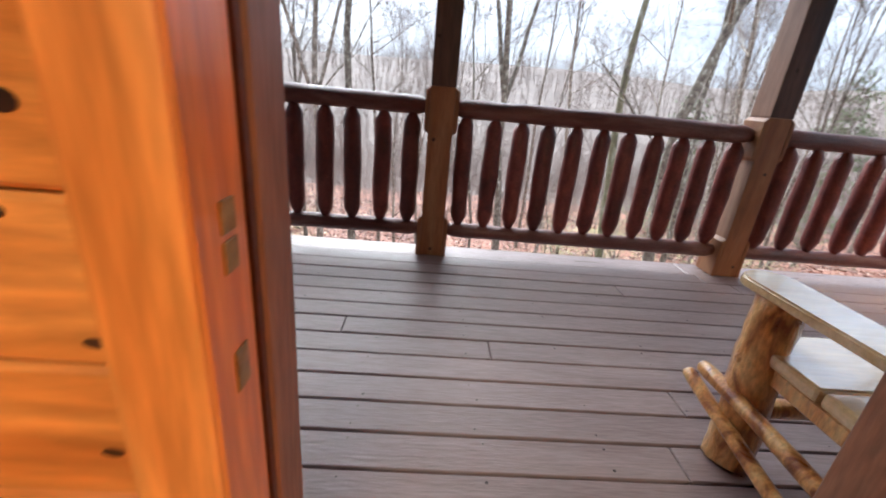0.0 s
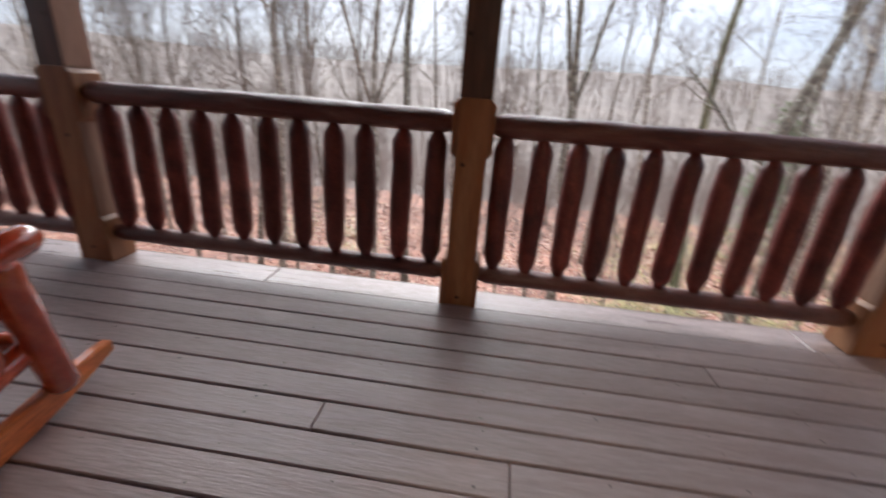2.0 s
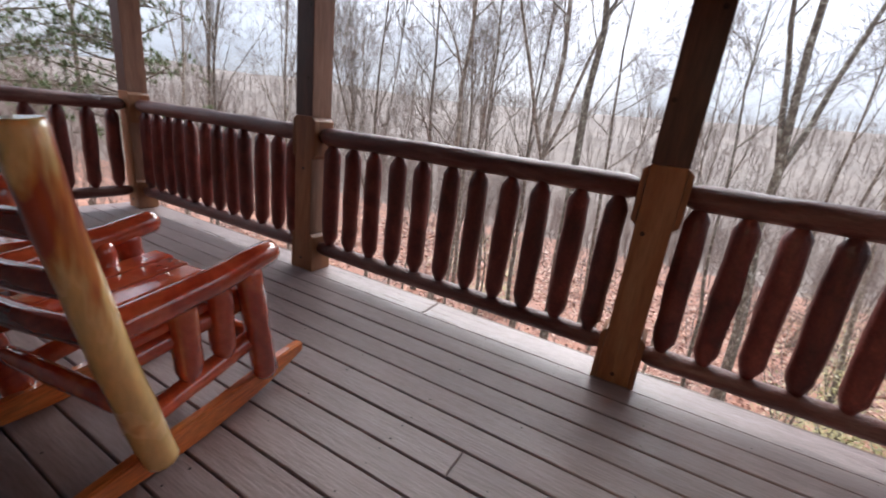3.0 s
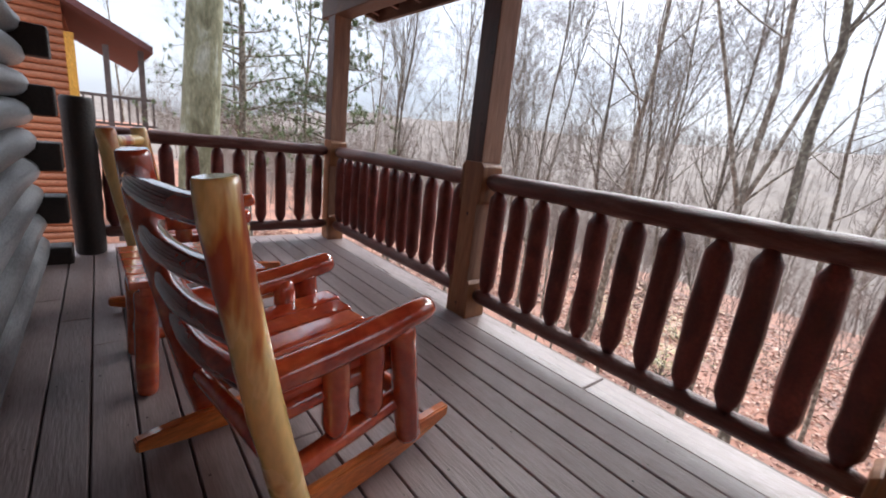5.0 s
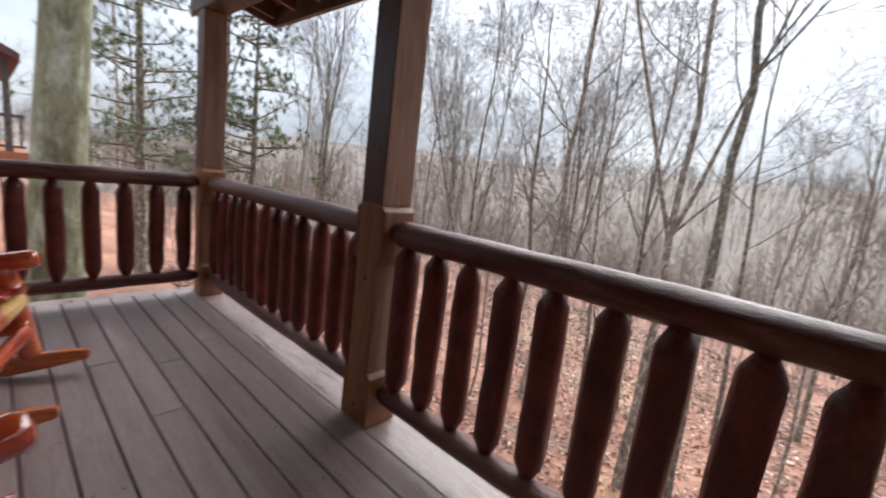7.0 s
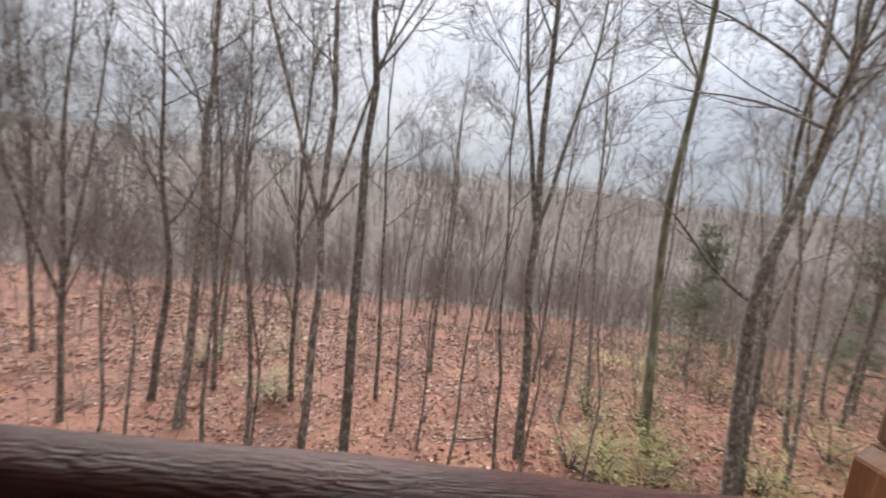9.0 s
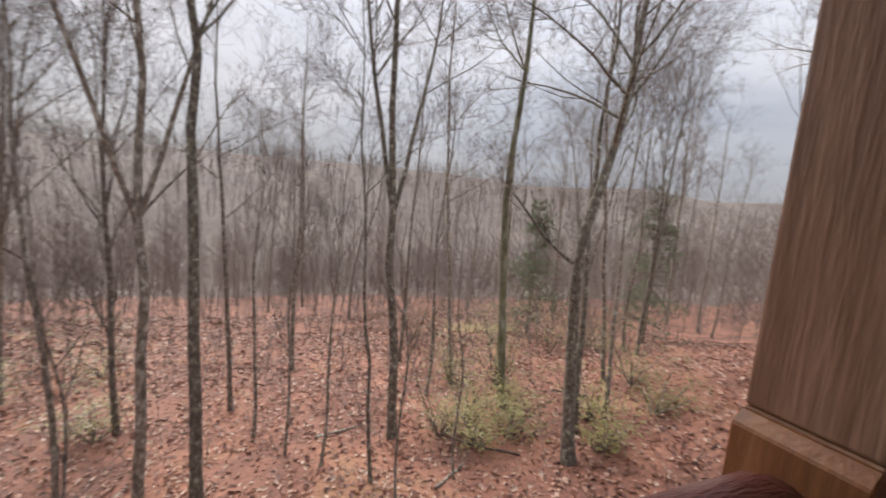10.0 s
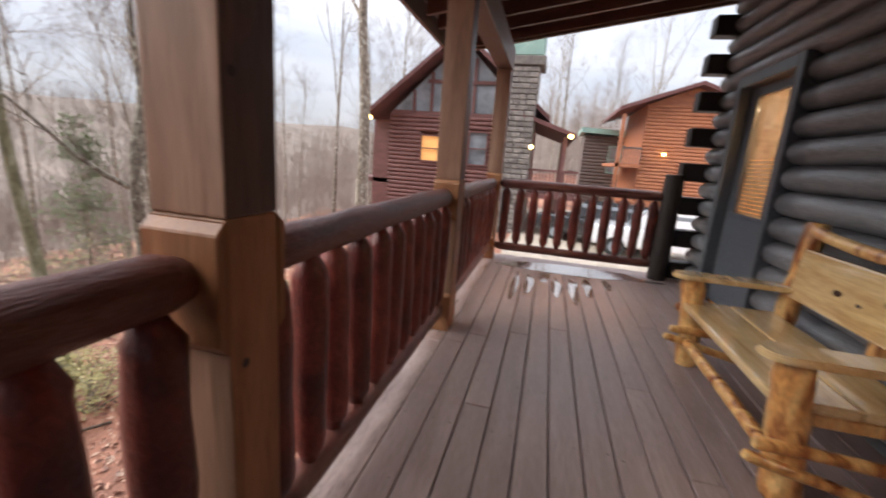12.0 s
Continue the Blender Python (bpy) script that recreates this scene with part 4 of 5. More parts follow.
KINDS = [
    bare_tree(1, 13, 0.085, (0.3, 0.3), 0.2, 15, 0.26, label="bare many-stemmed tree with a fine upswept crown", spread=0.34, rise=(1.5, 3.4)),
    bare_tree(2, 12.5, 0.08, (-0.3, -0.3), 0.22, 16, 0.3, label="bare forked tree with a fine upswept crown", spread=0.34, rise=(1.5, 3.4)),
    bare_tree(3, 12, 0.085, (-0.4, 0.3), 0.2, 24, spread=0.4, rise=(1.3, 3.2), label="bare grey tree with a broom-like crown"),
    bare_tree(5, 11, 0.07, (0.3, 0.3), 0.25, 10, label="slender bare young woodland tree", rise=(0.9, 2.4)),
    bare_tree(7, 8, 0.045, (0.5, 0.2), 0.2, 8, label="thin bare sapling among fallen leaves"),
]
THIN = [bare_tree(30 + i, h, w, ln, f, nl, fk, None, lb, "bare woodland trees", sp, {3: 6, 2: 4, 1: 3}, (0.8, 2.3))
        for i, (h, w, ln, f, nl, fk, lb, sp) in enumerate((
            (16, 0.11, (0.6, 0.3), 0.35, 10, None, "bare grey tree on the slope", 0.3), (17, 0.12, (-0.5, 0.5), 0.45, 5, 0.5, "bare forked tree on the slope", 0.3),
            (13, 0.08, (0.3, -0.6), 0.3, 10, None, "slim bare tree on the slope", 0.28), (15, 0.10, (-1.2, 0.2), 0.3, 10, None, "bent bare tree on the slope", 0.3)))]
# the nearest trees, each its own: seed, x, y, height, radius, bend, first limb, limbs, fork, bark, label
NEAR = (
    (41, -1.81, 10.82, 18, 0.122, ((7.3, -0.22), (9.6, -0.31)), 0.38, 15, None, M_LICHEN, "tall straight bare tree with pale lichen patches"),
    (42, -2.76, 10.89, 17, 0.100, ((4.6, 0.04), (8.0, -0.08)), 0.36, 8, 0.42, M_BARK, "bare grey tree that forks into two stems"),
    (43, 2.52, 12.46, 18, 0.133, ((4.0, -0.3), (7.4, -0.56)), 0.36, 10, 0.42, M_LICHEN, "bare tree with a wide fork above the ridge"),
    (44, 6.24, 13.01, 19, 0.141, ((7.0, -0.63), (12.0, -0.31)), 0.42, 10, None, M_MOSS, "mossy olive-grey bare tree that leans at the top"),
    (45, 5.92, 9.47, 16, 0.159, ((5.4, -0.41), (7.8, 0.25)), 0.3, 26, None, M_LICHEN, "dark leaning bare tree with many fanned branches"),
    (46, 6.75, 10.3, 14, 0.089, ((5.0, -0.25), (7.0, -0.2)), 0.4, 9, None, M_LICHEN, "pale lichened stem beside the leaning tree"),
    (47, -7.97, 14.01, 13, 0.111, ((3.7, 0.31), (5.9, 0.02)), 0.35, 13, None, M_BARK, "crooked dark bare tree on the slope"),
    (48, -4.03, 11.07, 12, 0.063, ((3.8, -0.15), (6.3, -0.43)), 0.35, 9, None, M_BARK, "slim bare tree on the leafy slope"),
    (49, -6.41, 12.65, 16, 0.126, ((4.8, 0.24), (8.1, 0.26)), 0.3, 16, None, M_BARK, "dark bare tree with a dense fine crown"),
    (50, 1.54, 10.69, 11, 0.048, ((5.2, -0.45), (6.9, -0.6)), 0.4, 8, None, M_LICHEN, "thin lichened sapling on the slope"),
    (51, -1.63, 15.83, 14, 0.081, ((5.7, -0.35), (8.1, -0.55)), 0.3, 12, None, M_BARK, "slender bare tree further down the slope"),
    (52, 5.74, 15.86, 16, 0.081, ((5.8, -0.62), (10.3, -1.0)), 0.35, 13, None, M_BARK, "slender bare tree above the shrubs"),
    (53, 9.64, 12.32, 15, 0.081, ((6.9, -1.0), (10.7, -1.4)), 0.35, 13, None, M_BARK, "slim bare tree leaning over the slope"),
)
for seed, x, y, h, rad, bend, first, limbs, fork, bark, label in NEAR:
    t = bare_tree(seed, h, rad, (0, 0.3), first, limbs, fork, bark, label, "nearest bare trees", 0.32, {3: 8, 2: 6, 1: 4}, (0.35, 1.7), bend)
    t.matrix_basis = pose(x, y, ground_z(x, y))
# kind, x, y, turn, size
PLACED = [(0, -12.3, 8.6, 0, 0.85), (2, -10.9, 10.4, 40, 0.95), (1, -9.0, 12.2, 90, 1.0), (0, -6.8, 15.2, 180, 1.0), (2, -4.2, 14.9, 10, 1.05), (1, -13.6, 14.6, 100, 0.9),
          (0, 11.0, 15.4, 120, 0.95), (3, -5.0, 11.32, 200, 0.8), (3, -0.95, 13.55, 60, 0.8), (3, 4.4, 15.0, 10, 1.0), (3, 8.0, 10.6, 40, 0.9),
          (4, 0.5, 11.6, 20, 1.0), (4, 1.9, 9.9, 80, 0.8), (4, 3.4, 10.2, 140, 0.7), (4, -0.2, 12.6, 260, 1.0), (4, -3.2, 9.6, 190, 0.8), (4, -5.6, 9.8, 150, 0.9), (4, -7.2, 10.8, 30, 1.0),
          (1, 13.5, 14.5, 60, 1.0), (0, -14.0, 17.0, 150, 1.0)]
used = set()
for k, x, y, a, s in PLACED:
    m = pose(x, y, ground_z(x, y), 0, 0, a) @ Matrix.Diagonal((s, s, s, 1))
    c = KINDS[k] if k not in used else copy_thing(KINDS[k], m)
    used.add(k)
    c.matrix_basis = m
tr = random.Random(11)
spots = [(p[1], p[2]) for p in PLACED + list(NEAR)]
fresh = set(range(4))
for _ in range(4000):
    if len(spots) > 90:
        break
    a = tr.uniform(-100, 100)
    d = 16 + 56 * tr.random() ** 1.1
    x, y = math.sin(radians(a)) * d, 2 + math.cos(radians(a)) * d
    near = 2.0 + d * 0.03
    if any((x - u) ** 2 + (y - v) ** 2 < near * near for u, v in spots):
        continue
    if x > 8 and y < 12 or x < -9 and y < 5:
        continue
    if -80 < a < 0 and d < 50 and tr.random() < 0.8:
        continue
    spots.append((x, y))
    s = tr.uniform(0.8, 1.2) if x > 0 else tr.uniform(0.6, 0.85)
    k = tr.randrange(4)
    m = pose(x, y, ground_z(x, y), 0, 0, tr.uniform(0, 360)) @ Matrix.Diagonal((s, s, s, 1))
    c = THIN[k] if k in fresh else copy_thing(THIN[k], m)
    fresh.discard(k)
    c.matrix_basis = m

for i, (x, y) in enumerate(((31, 1.5), (36, -5), (30.5, 5.5), (40, 2), (29, 9), (34, 13), (37, -11), (24, 12), (-26, 6), (-22, 9), (-27, 2), (44, -3))):
    m = pose(x, y, ground_z(x, y), 0, 0, i * 67) @ Matrix.Diagonal((0.95, 0.95, 0.95, 1))
    copy_thing(THIN[i % 4], m).matrix_basis = m

# ---- far woods, past counting ----
def woods(count, d0, d1, power, seed, tall, twigs, thick0, lean, reach):
    st = Sticks()
    r = random.Random(seed)
    for _ in range(count):
        a = radians(r.uniform(-105, 105))
        d = d0 + (d1 - d0) * r.random() ** power
        x, y = math.sin(a) * d, 2 + math.cos(a) * d
        if x > 8 and y < 13 and d < 46 or x < -8 and y < 6 and d < 40 or y < 7 and x < 44:
            continue
        h = r.uniform(*tall)
        base = Vector((x, y, ground_z(x, y) - 0.3))
        top = base + Vector((r.uniform(-lean, lean) * h, r.uniform(-lean, lean) * h, h * 0.8))
        thick = thick0 * r.uniform(0.6, 1.3) + d * 0.0003
        mid = base.lerp(top, 0.5) + Vector((r.uniform(-0.05, 0.05) * h, 0, 0))
        st.add([base, mid, top], [thick, thick * 0.6, 0.005], 3)
        for _ in range(twigs):
            k = r.uniform(0.22, 1.0)
            p = base.lerp(mid, k * 2) if k < 0.5 else mid.lerp(top, k * 2 - 1)
            w = r.uniform(0, 6.28)
            q = p + Vector((math.cos(w), math.sin(w), r.uniform(0.3, 1.6))) * h * r.uniform(0.3, 1.0) * reach * (1.25 - k * 0.75)
            st.add([p, q], [thick * 0.28, 0.005], 3)
    return st


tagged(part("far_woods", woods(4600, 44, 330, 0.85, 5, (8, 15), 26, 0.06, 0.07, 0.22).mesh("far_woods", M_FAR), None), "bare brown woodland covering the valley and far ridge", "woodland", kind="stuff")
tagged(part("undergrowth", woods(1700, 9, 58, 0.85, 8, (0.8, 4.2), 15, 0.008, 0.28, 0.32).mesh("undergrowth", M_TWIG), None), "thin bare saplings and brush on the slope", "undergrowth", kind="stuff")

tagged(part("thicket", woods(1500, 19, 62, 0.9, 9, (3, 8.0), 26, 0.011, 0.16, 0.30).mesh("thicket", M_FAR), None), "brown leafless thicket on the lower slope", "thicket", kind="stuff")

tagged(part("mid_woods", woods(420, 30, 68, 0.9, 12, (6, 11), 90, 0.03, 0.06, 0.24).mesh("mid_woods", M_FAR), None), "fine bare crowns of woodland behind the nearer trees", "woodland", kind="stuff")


# ---- fallen leaves ----
def litter(count):
    r = np.random.RandomState(3)
    verts, faces = [], []
    for i in range(count):
        x, y = r.uniform(-20, 22), 5.5 + 27 * r.random_sample() ** 1.5
        z = ground_z(x, y) + 0.02
        w, n, t = r.uniform(0, 6.28), r.uniform(0.04, 0.1) * (1 + max(0, y - 14) * 0.05), r.uniform(-0.5, 0.5)
        c, s = math.cos(w), math.sin(w)
        verts += [(x - c * n, y - s * n, z), (x - s * n * 0.55, y + c * n * 0.55, z + 0.03 + t * n), (x + c * n, y + s * n, z + 0.02), (x + s * n * 0.55, y - c * n * 0.55, z + 0.03 - t * n)]
        faces.append((4 * i, 4 * i + 1, 4 * i + 2, 4 * i + 3))
    me = bpy.data.meshes.new("leaf_litter")
    me.from_pydata(verts, [], faces)
    me.materials.append(M_FALLEN)
    return me


tagged(part("leaf_litter", litter(62000), None), "fallen brown and pinkish leaves on the slope", "leaves", kind="stuff")
# fallen branches lying on the leaves
for i, (x, y, a, ln) in enumerate(((0.6, 13.0, 20, 2.6), (-3.6, 11.6, 70, 2.0), (5.2, 10.4, 150, 2.2), (8.4, 11.8, 100, 1.8), (2.8, 10.0, 40, 1.6), (-6.2, 10.6, 10, 2.4))):
    st = Sticks()
    rr = random.Random(i + 70)
    dx, dy = math.cos(radians(a)) * ln, math.sin(radians(a)) * ln
    p0, p1 = Vector((x, y, ground_z(x, y) + 0.06)), Vector((x + dx, y + dy, ground_z(x + dx, y + dy) + 0.1))
    branch(rr, st, st, p0, p1 - p0, ln, 0.045, 2, 0.0, {2: 4, 1: 3})
    tagged(part("fallen_branch", st.mesh("fallen_branch", M_BARK), None), "dead grey branch lying on fallen leaves", "branch", "fallen branches")


# ---- evergreen shrubs and pines ----
def leafy(r, centre, size, count, leaf, bm, droop=0.3):
    """Small pointed leaves scattered through an uneven clump."""
    for _ in range(count):
        w, u = r.uniform(0, 6.28), r.random() ** 0.45
        e = r.uniform(-0.4, 1.3)
        p = Vector(centre) + Vector((math.cos(w) * math.cos(e) * size[0], math.sin(w) * math.cos(e) * size[1], math.sin(e) * size[2])) * u * r.uniform(0.7, 1.1)
        d = Vector((math.cos(w) + r.uniform(-0.7, 0.7), math.sin(w) + r.uniform(-0.7, 0.7), r.uniform(-droop, droop))).normalized()
        s = d.cross(Vector((r.uniform(-0.5, 0.5), r.uniform(-0.5, 0.5), 1))).normalized()
        n = leaf * r.uniform(0.7, 1.3)
        vs = [bm.verts.new(p), bm.verts.new(p + d * n * 0.5 + s * n * 0.2), bm.verts.new(p + d * n), bm.verts.new(p + d * n * 0.5 - s * n * 0.2)]
        bm.faces.new(vs)


def shrub(x, y, size, seed, mat=None, leaf=0.105, count=760, label="evergreen laurel shrub with yellow-green leaves"):
    r = random.Random(seed)
    t = thing("shrub", pose(x, y, ground_z(x, y)), label, "shrub", "shrubs on the slope")
    st = Sticks()
    bm = bmesh.new()
    for _ in range(10):
        w, lean = r.uniform(0, 6.28), r.uniform(0.3, 1.0)
        pts, _d = wander(r, Vector((0, 0, -0.1)), Vector((math.cos(w) * lean, math.sin(w) * lean, 1)), size * r.uniform(0.6, 1.75), 5, 0.2, 0.02)
        st.add(pts, [0.025 * (1 - i / 6) for i in range(6)], 4)
        leafy(r, pts[-1], (size * 0.42, size * 0.42, size * 0.24), count // 26, leaf, bm)
        leafy(r, pts[3], (size * 0.5, size * 0.5, size * 0.3), count // 30, leaf, bm)
        leafy(r, pts[2], (size * 0.5, size * 0.5, size * 0.25), count // 40, leaf, bm)
    part("stem", st.mesh("stem", M_BARK), None, t)
    part("foliage", bm, mat or M_SHRUB, t)
    return t


for i, (x, y, s) in enumerate(((3.8, 12.2, 1.3), (4.5, 11.4, 1.3), (5.4, 11.3, 1.2), (7.0, 14.6, 1.8), (8.5, 16.5, 1.7), (12.0, 18.2, 1.9), (14.5, 17.6, 1.6), (4.9, 12.6, 1.2),
                               (6.2, 12.6, 1.0), (5.6, 15.5, 1.5), (15.5, 19.5, 2.2), (10.5, 21.0, 2.2), (-4.6, 14.6, 1.0), (-8.2, 17.0, 1.6), (-6.0, 20.0, 1.5),
                               (7.4, 10.6, 1.0), (8.6, 9.6, 1.1), (9.8, 11.4, 1.3), (6.6, 9.4, 0.9))):
    shrub(x, y, s, i + 30)
for i, (x, y, s) in enumerate(((6.0, 22.0, 2.0), (8.3, 24.0, 1.8))):
    shrub(x, y, s, i + 60, M_BRUSH, 0.14, 600, "rusty brown dead-leaved brush")


def pine(x, y, height, rad, seed, first=0.35, spread=0.24, label="pine with flat sprays of green needles"):
    r = random.Random(seed)
    t = thing("pine_tree", pose(x, y, ground_z(x, y)), label, "tree", "pines")
    st = Sticks()
    bm = bmesh.new()
    pts = [Vector((0.3 * noise.noise(Vector((seed, k, 0))), 0.3 * noise.noise(Vector((seed, k, 5))), height * k / 12 - 0.3)) for k in range(13)]
    st.add(pts, [rad * (1.02 - k / 12) for k in range(13)], 8)
    for _ in range(58):
        k = first + (1 - first) * r.random()
        i = min(11, int(k * 12))
        p = pts[i].lerp(pts[i + 1], k * 12 - i)
        w = r.uniform(0, 6.28)
        bp, _d = wander(r, p, Vector((math.cos(w), math.sin(w), 0.12)), height * spread * (1.25 - k) * r.uniform(0.6, 1.2), 6, 0.14, 0.0)
        st.add(bp, [0.035 * (1 - j / 7) for j in range(7)], 4)
        for q in bp[2:]:
            for _ in range(3):
                c = q + Vector((r.uniform(-0.5, 0.5), r.uniform(-0.5, 0.5), r.uniform(-0.2, 0.45)))
                st.add([q, c], [0.01, 0.005], 3)
                for _ in range(34):
                    d = Vector((r.uniform(-1, 1), r.uniform(-1, 1), r.uniform(-0.6, 1.0))).normalized() * r.uniform(0.1, 0.22)
                    s = d.cross(Vector((0, 0, 1))).normalized() * 0.011
                    bm.faces.new([bm.verts.new(c + s), bm.verts.new(c - s), bm.verts.new(c + d)])
    part("trunk", st.mesh("trunk", M_BARK), None, t)
    part("crown", bm, M_PINELEAF, t, "green pine needles in flat sprays")
    return t


pine(-15.5, 4.6, 13, 0.2, 3, 0.3)
pine(-13.0, 6.8, 11, 0.14, 4, 0.3)
pine(18.5, 18.5, 9, 0.12, 5, 0.1)
pine(14.0, 23.0, 8, 0.12, 6, 0.1)
big = bare_tree(21, 20, 0.40, (0.4, 0.6), 0.34, 14, 0.5, M_MOSS, "thick mossy tree trunk beyond the end rail", "bare woodland trees", 0.3)
big.matrix_basis = pose(-9.0, 2.2, ground_z(-9.0, 2.2))
edge = bare_tree(22, 18, 0.22, (0.3, 0.3), 0.4, 9, 0.6, None, "grey lichen-spotted tree near the red cabin", "bare woodland trees", 0.3)
edge.matrix_basis = pose(12.0, 8.0, ground_z(12.0, 8.0))

# ---- neighbouring cabins ----
def ribbed(y0, y1, z0, z1, x, course, out, holes=()):
    """A wall of rounded log courses in the plane x, facing out (-1 west, 1 east), with rectangular holes (y0, y1, z0, z1)."""
    made = []
    n = max(1, round((z1 - z0) / course))
    h = (z1 - z0) / n
    for i in range(n):
        a = z0 + i * h
        spans = [(y0, y1)]
        for hy0, hy1, hz0, hz1 in holes:
            if a + h > hz0 + 0.02 and a < hz1 - 0.02:
                spans = [s for p, q in spans for s in ((p, min(q, hy0)), (max(p, hy1), q)) if s[1] - s[0] > 0.02]
        for p, q in spans:
            bm = bmesh.new()
            rows = []
            for k in range(6):
                w = math.pi * (k / 5 - 0.5)
                xx = x + out * 0.09 * math.cos(w) ** 0.6
                zz = a + h / 2 + h / 2 * math.sin(w)
                rows.append((bm.verts.new((xx, p, zz)), bm.verts.new((xx, q, zz))))
            for r0, r1 in zip(rows, rows[1:]):
                bm.faces.new((r0[0], r0[1], r1[1], r1[0])).smooth = True
            bmesh.ops.recalc_face_normals(bm, faces=bm.faces)
            made.append(bm)
    return made


def log_wall(house, courses, mat, core):
    """The solid wall with its log courses on it."""
    w = part("wall", core, mat, house)
    for bm in courses:
        part("siding_log", bm, mat, w)


def far_window(house, x, out, y0, y1, z0, z1, mat, frame_mat, label=""):
    w = part("window", box(x - 0.02, y0 + 0.06, z0 + 0.06, x + 0.02, y1 - 0.06, z1 - 0.06), mat, house, label)
    x0, x1 = sorted((x - 0.05, x + out * 0.14))
    part("window_frame", join(box(x0, y0, z0, x1, y0 + 0.07, z1), box(x0, y1 - 0.07, z0, x1, y1, z1), box(x0, y0 + 0.071, z0, x1, y1 - 0.071, z0 + 0.07),
                              box(x0, y0 + 0.071, z1 - 0.07, x1, y1 - 0.071, z1), box(x0, y0 + 0.071, (z0 + z1) / 2 - 0.025, x1 - 0.02, y1 - 0.071, (z0 + z1) / 2 + 0.025)), frame_mat, w)
    return w


def slab(points, thick):
    """A sloping slab from its four lower corners."""
    bm = bmesh.new()
    lo = [bm.verts.new(p) for p in points]
    hi = [bm.verts.new(Vector(p) + Vector((0, 0, thick))) for p in points]
    bm.faces.new(list(reversed(lo))), bm.faces.new(hi)
    for i in range(4):
        bm.faces.new((lo[i], lo[(i + 1) % 4], hi[(i + 1) % 4], hi[i]))
    bmesh.ops.recalc_face_normals(bm, faces=bm.faces)
    return bm


# red-brown cabin with a glazed gable and a stone chimney
h1 = thing("cabin", pose(0, 0, 0), "red-brown log cabin with glazed gable and stone chimney", "house", "neighbouring cabins")
g1 = -4.2
win1 = [(7.07, 8.01, 0.92, 2.13), (4.9, 5.8, 0.9, 2.4), (7.0, 8.5, -1.64, -0.78)]
log_wall(h1, ribbed(3.2, 9.5, g1, 3.0, 18.0, 0.19, -1, win1), M_REDLOG, box(18.2, 3.2, g1, 26.0, 9.45, 3.0))
far_window(h1, 18.0, -1, *win1[0], M_LIT, M_REDLOG, "warm lit window with blinds")
far_window(h1, 18.0, -1, *win1[1], M_DARKGLASS, M_REDLOG)
far_window(h1, 18.0, -1, *win1[2], M_LIT, M_REDLOG, "warm lit lower window")
bm = bmesh.new()
vs = [bm.verts.new((18.02, y, z)) for y, z in ((3.2, 3.01), (9.5, 3.01), (6.3, 6.1))]
bm.faces.new(vs)
vs2 = [bm.verts.new((18.2, v.co.y, v.co.z)) for v in vs]
bm.faces.new(list(reversed(vs2)))
for i in range(3):
    bm.faces.new((vs[i], vs2[i], vs2[(i + 1) % 3], vs[(i + 1) % 3]))
part("gable_glass", bm, M_DARKGLASS, h1, "grey reflecting gable glazing")
for z, y0, y1 in ((3.06, 3.3, 9.4), (4.4, 4.8, 7.8)):
    part("gable_bar", box(17.93, y0, z - 0.07, 18.015, y1, z + 0.07), M_REDLOG, h1)
for y in (4.7, 5.7, 6.7, 7.6, 8.4):
    top = 3.0 + 0.966 * min(9.5 - y, y - 3.2)
    part("gable_bar", box(17.925, y - 0.06, 3.14, 18.012, y + 0.06, min(top, 5.9) - 0.05), M_REDLOG, h1)
part("roof", slab(((17.2, 10.5, 2.68), (26.5, 10.5, 2.68), (26.5, 6.3, 6.2), (17.2, 6.3, 6.2)), 0.2), M_SHINGLE, h1)
part("roof", slab(((17.2, 2.4, 2.9), (26.5, 2.4, 2.9), (26.5, 6.3, 6.2), (17.2, 6.3, 6.2)), 0.2), M_SHINGLE, h1)
r = random.Random(9)
chim = part("chimney", box(17.05, 3.0, g1, 18.4, 4.4, 4.95), M_STONE, h1, "grey stone chimney")
for i in range(44):
    z = g1 + 0.3 + i * 0.21
    y = 3.0
    while y < 4.38 and z < 4.8:
        w = min(r.uniform(0.25, 0.5), 4.4 - y)
        part("stone", box(16.97, y + 0.015, z + 0.015, 17.06, y + w - 0.015, z + 0.195, 0.02), M_STONE, chim)
        y += w
part("chimney_cap", box(16.95, 2.9, 5.3, 18.5, 4.5, 6.25, 0.04), M_GREENROOF, h1, "pale green metal chimney housing")
part("chimney_cap", box(16.9, 2.8, 4.951, 18.55, 4.6, 5.299, 0.03), M_STONE, h1)
part("porch_roof", slab(((17.0, 1.3, 2.3), (25, 1.3, 2.3), (25, 4.0, 3.2), (17.0, 4.0, 3.2)), 0.16), M_SHINGLE, h1)
for x in (17.3, 21.0):
    part("porch_post", box(x, 1.6, g1, x + 0.16, 1.76, 2.35), M_REDLOG, h1)
part("porch_floor", box(17.2, 0.9, -0.2, 25, 3.2, 0.0), M_REDLOG, h1)
part("porch_rail", box(17.36, 1.0, 0.92, 25, 1.1, 1.0), M_REDLOG, h1)
part("porch_rail", box(17.36, 1.0, 0.1, 25, 1.08, 0.18), M_REDLOG, h1)
part("porch_rail", box(17.25, 1.0, 0.92, 17.35, 3.2, 1.0), M_REDLOG, h1)
for i in range(15):
    part("baluster", box(17.27, 1.1 + 0.14 * i, 0.0, 17.33, 1.17 + 0.14 * i, 0.92), M_REDLOG, h1)
part("side_deck", box(18.2, 9.5, -0.2, 22.5, 11.2, 0.0), M_REDLOG, h1)
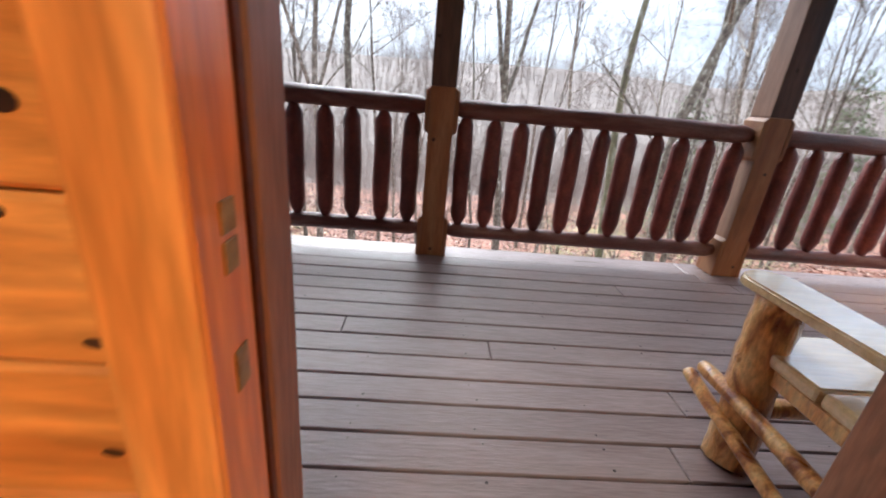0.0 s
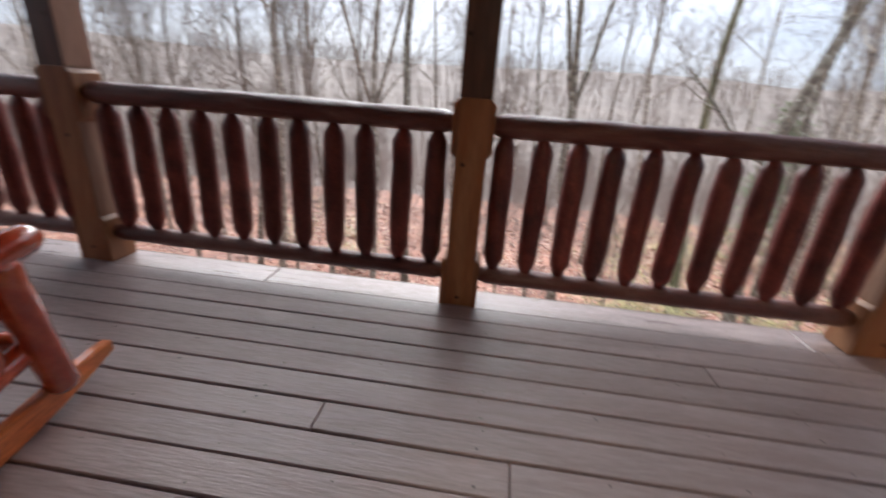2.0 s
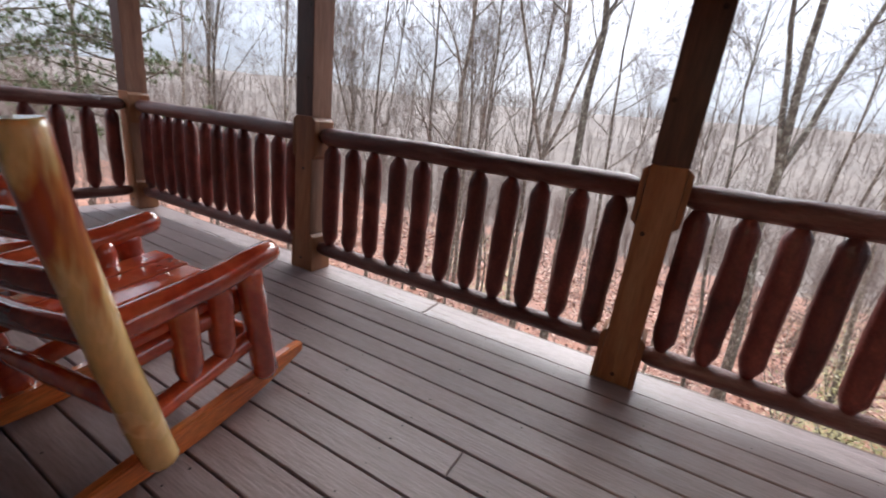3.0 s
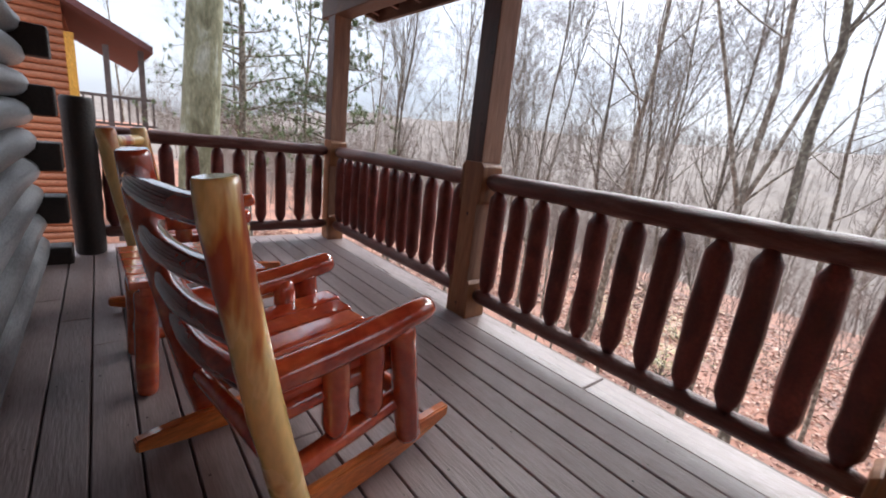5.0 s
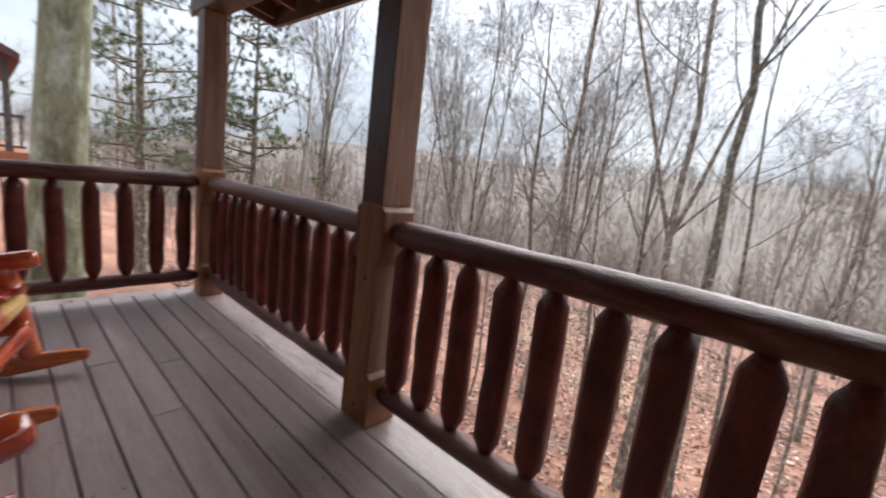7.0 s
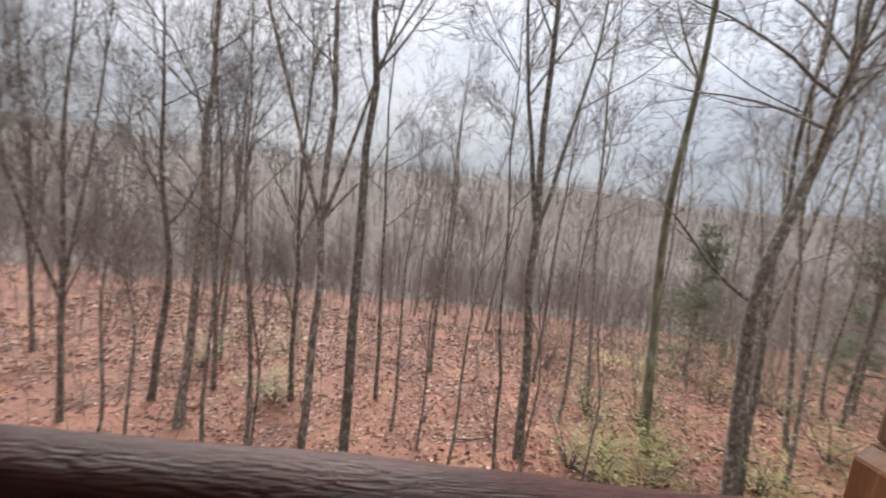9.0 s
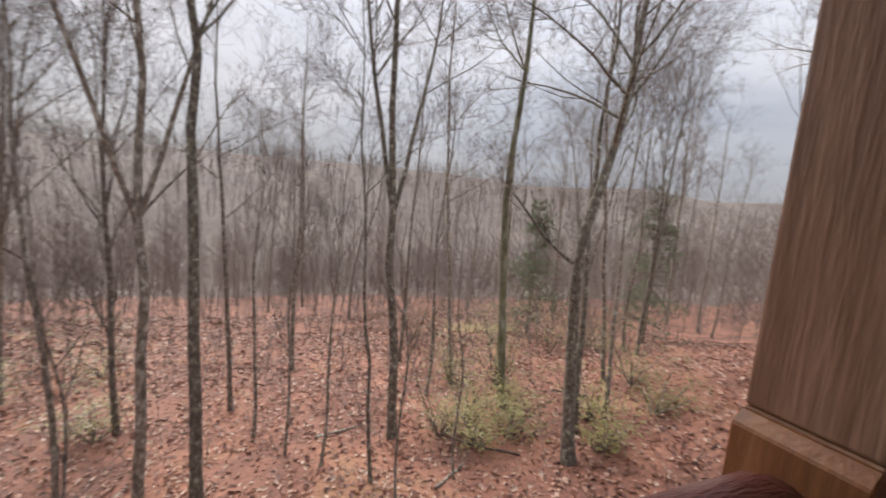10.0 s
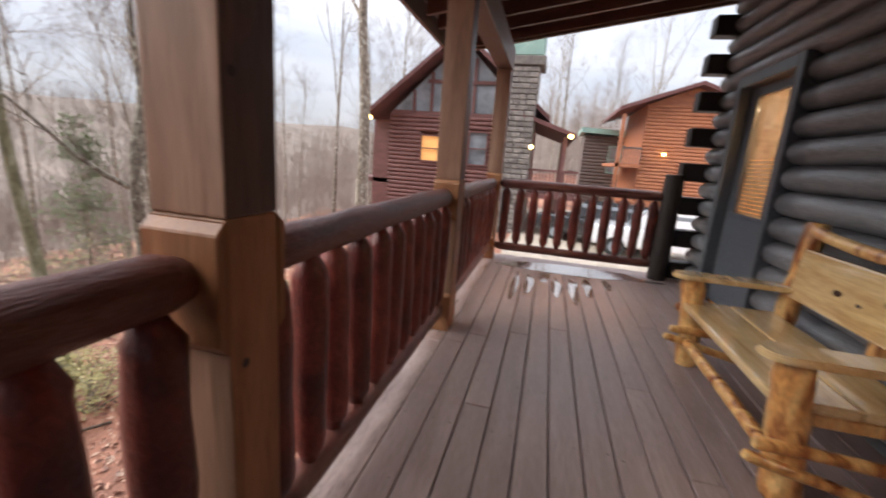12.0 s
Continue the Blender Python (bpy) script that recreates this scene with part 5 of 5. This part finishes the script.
part("side_screen", box(18.2, 9.55, -3.0, 18.32, 10.4, 2.7), M_REDLOG, h1)
for y, z in ((10.1, 2.65), (1.5, 2.35), (3.0, 1.85)):
    bm = bmesh.new()
    bmesh.ops.create_icosphere(bm, subdivisions=2, radius=0.09)
    bmesh.ops.translate(bm, verts=bm.verts, vec=(17.0, y, z))
    part("porch_lamp", bm, M_LAMP, h1, "glowing yellow porch lamp")

# orange cabin past the driveway
h2 = thing("cabin", pose(0, 0.6, 0.1), "orange-brown log cabin beyond the driveway", "house", "neighbouring cabins")
log_wall(h2, ribbed(-8.2, -3.4, -2.6, 4.9, 26.0, 0.2, -1), M_ORANGELOG, box(26.03, -8.2, -2.6, 33.0, -3.45, 4.9))
part("roof", slab(((25.2, -1.85, 4.4), (34, -1.85, 4.4), (34, -5.8, 5.85), (25.2, -5.8, 5.85)), 0.2), M_SHINGLE, h2)
part("roof", slab(((25.2, -9.7, 4.4), (34, -9.7, 4.4), (34, -5.8, 5.85), (25.2, -5.8, 5.85)), 0.2), M_SHINGLE, h2)
bm = bmesh.new()
vs = [bm.verts.new((25.98, y, z)) for y, z in ((-8.2, 4.85), (-3.4, 4.85), (-5.8, 5.83))]
bm.faces.new(vs)
part("gable", bm, M_ORANGELOG, h2)
part("porch_post", box(25.6, -2.3, -2.2, 25.8, -2.1, 4.25), M_ORANGELOG, h2)
part("porch_floor", box(25.6, -3.4, 1.3, 32, -2.1, 1.5), M_ORANGELOG, h2)
part("porch_rail", box(25.6, -3.4, 2.35, 25.7, -2.31, 2.45), M_BROWNSIDE, h2)
for i in range(6):
    part("baluster", box(25.62, -3.4 + 0.18 * i, 1.5, 25.68, -3.34 + 0.18 * i, 2.35), M_BROWNSIDE, h2)
bm = bmesh.new()
bmesh.ops.create_icosphere(bm, subdivisions=2, radius=0.10)
bmesh.ops.translate(bm, verts=bm.verts, vec=(25.7, -4.6, 2.15))
part("porch_lamp", bm, M_LAMP, h2, "glowing yellow porch lamp")

# far brown building with a pale roof
h3 = thing("cabin", pose(0, 0.0, 0), "small brown building with a pale metal roof", "house", "neighbouring cabins")
log_wall(h3, ribbed(-3.2, -0.1, -2.6, 3.6, 33.0, 0.25, -1, [(-2.9, -1.9, 0.9, 2.9)]), M_BROWNSIDE, box(33.03, -3.2, -2.6, 37, -0.15, 3.6))
far_window(h3, 33.0, -1, -2.9, -1.9, 0.9, 2.9, M_DARKGLASS, M_GREENROOF)
part("roof", slab(((32.5, -3.5, 3.6), (37.5, -3.5, 3.6), (37.5, 0.2, 3.75), (32.5, 0.2, 3.75)), 0.35), M_GREENROOF, h3)

# orange cabin west of the deck
h4 = thing("cabin", pose(0, 0.25, -0.45), "orange log cabin with yellow corner trim and a red roof", "house", "neighbouring cabins")
win4 = [(-1.75, -1.35, 0.6, 1.7), (-2.9, -1.3, -0.95, 0.1)]
log_wall(h4, ribbed(-8.0, 0.05, -3.4, 4.2, -16.0, 0.19, 1, win4), M_ORANGELOG, box(-24, -8.0, -3.4, -16.03, 0.0, 4.2))
far_window(h4, -16.0, 1, *win4[0], M_LIT, M_YELLOWTRIM, "warm lit window")
far_window(h4, -16.0, 1, *win4[1], M_LIT, M_YELLOWTRIM, "warm lit window")
part("corner_trim", box(-16.1, 0.051, -3.4, -15.85, 0.25, 3.4), M_YELLOWTRIM, h4, "yellow pine corner trim")
part("roof", slab(((-24.5, 1.95, 3.17), (-15.3, 1.95, 3.17), (-15.3, -1.2, 4.75), (-24.5, -1.2, 4.75)), 0.18), M_SHINGLE, h4)
part("roof", slab(((-24.5, -1.2, 4.75), (-15.3, -1.2, 4.75), (-15.3, -5.0, 6.65), (-24.5, -5.0, 6.65)), 0.18), M_SHINGLE, h4)
for y in (0.9, 1.7):
    part("porch_post", box(-16.0, y - 0.07, -3.4, -15.86, y + 0.07, 3.25), M_BROWNSIDE, h4)
part("porch_floor", box(-24, 0.26, 0.75, -15.8, 2.05, 1.0), M_ORANGELOG, h4)
part("porch_rail", box(-15.95, 0.26, 1.85, -15.87, 2.0, 1.93), M_BROWNSIDE, h4)
part("porch_rail", box(-15.95, 0.26, 1.1, -15.87, 2.0, 1.16), M_BROWNSIDE, h4)
for i in range(9):
    part("baluster", box(-15.93, 0.3 + 0.2 * i, 1.16, -15.89, 0.35 + 0.2 * i, 1.85), M_BROWNSIDE, h4)


# ---- parked vehicles by the driveway ----
def car(at, mat, label, tall=1.75):
    c = thing("car", at, label, "car", "parked cars")
    bm = box(-2.3, -0.92, 0.35, 2.3, 0.92, 1.05, 0.16, 3)
    part("body", bm, mat, c)
    bm = bmesh.new()
    prof = [(-2.2, 1.04), (-1.9, tall - 0.05), (-1.2, tall), (0.4, tall - 0.02), (1.15, 1.04)]
    a = [bm.verts.new((x, -0.78 if z > 1.1 else -0.88, z)) for x, z in prof]
    b = [bm.verts.new((x, 0.78 if z > 1.1 else 0.88, z)) for x, z in prof]
    bm.faces.new(a), bm.faces.new(list(reversed(b)))
    for i in range(4):
        bm.faces.new((a[i], a[i + 1], b[i + 1], b[i]))
    bmesh.ops.recalc_face_normals(bm, faces=bm.faces)
    bmesh.ops.bevel(bm, geom=list(bm.edges), offset=0.06, segments=2, affect="EDGES")
    part("cabin_top", bm, mat, c)
    for s in (-1, 1):
        part("side_glass", box(-1.75, s * 0.80 - 0.02, 1.14, 0.55, s * 0.80 + 0.02, tall - 0.16, 0.01), M_DARKGLASS, c)
        for x in (-1.45, 1.45):
            wheel = part("wheel", tube([(x, s * 0.72, 0.34), (x, s * 0.94, 0.34)], [0.34, 0.34], 20), M_TYRE, c)
            part("rim", tube([(x, s * 0.93, 0.34), (x, s * 0.955, 0.34)], [0.2, 0.19], 16), M_DARKGLASS, wheel)
    part("windscreen", slab(((0.6, -0.7, tall - 0.28), (1.12, -0.74, 1.1), (1.12, 0.74, 1.1), (0.6, 0.7, tall - 0.28)), 0.03), M_DARKGLASS, c)
    return c


car(pose(17.0, 0.0, ground_z(17.0, 0.0) + 0.05, 0, 0, 75), M_CARDARK, "dark parked car on the pale drive")
car(pose(15.0, -1.9, ground_z(15.0, -1.9) + 0.05, 0, 0, 80), M_CARWHITE, "white parked car on the gravel drive")
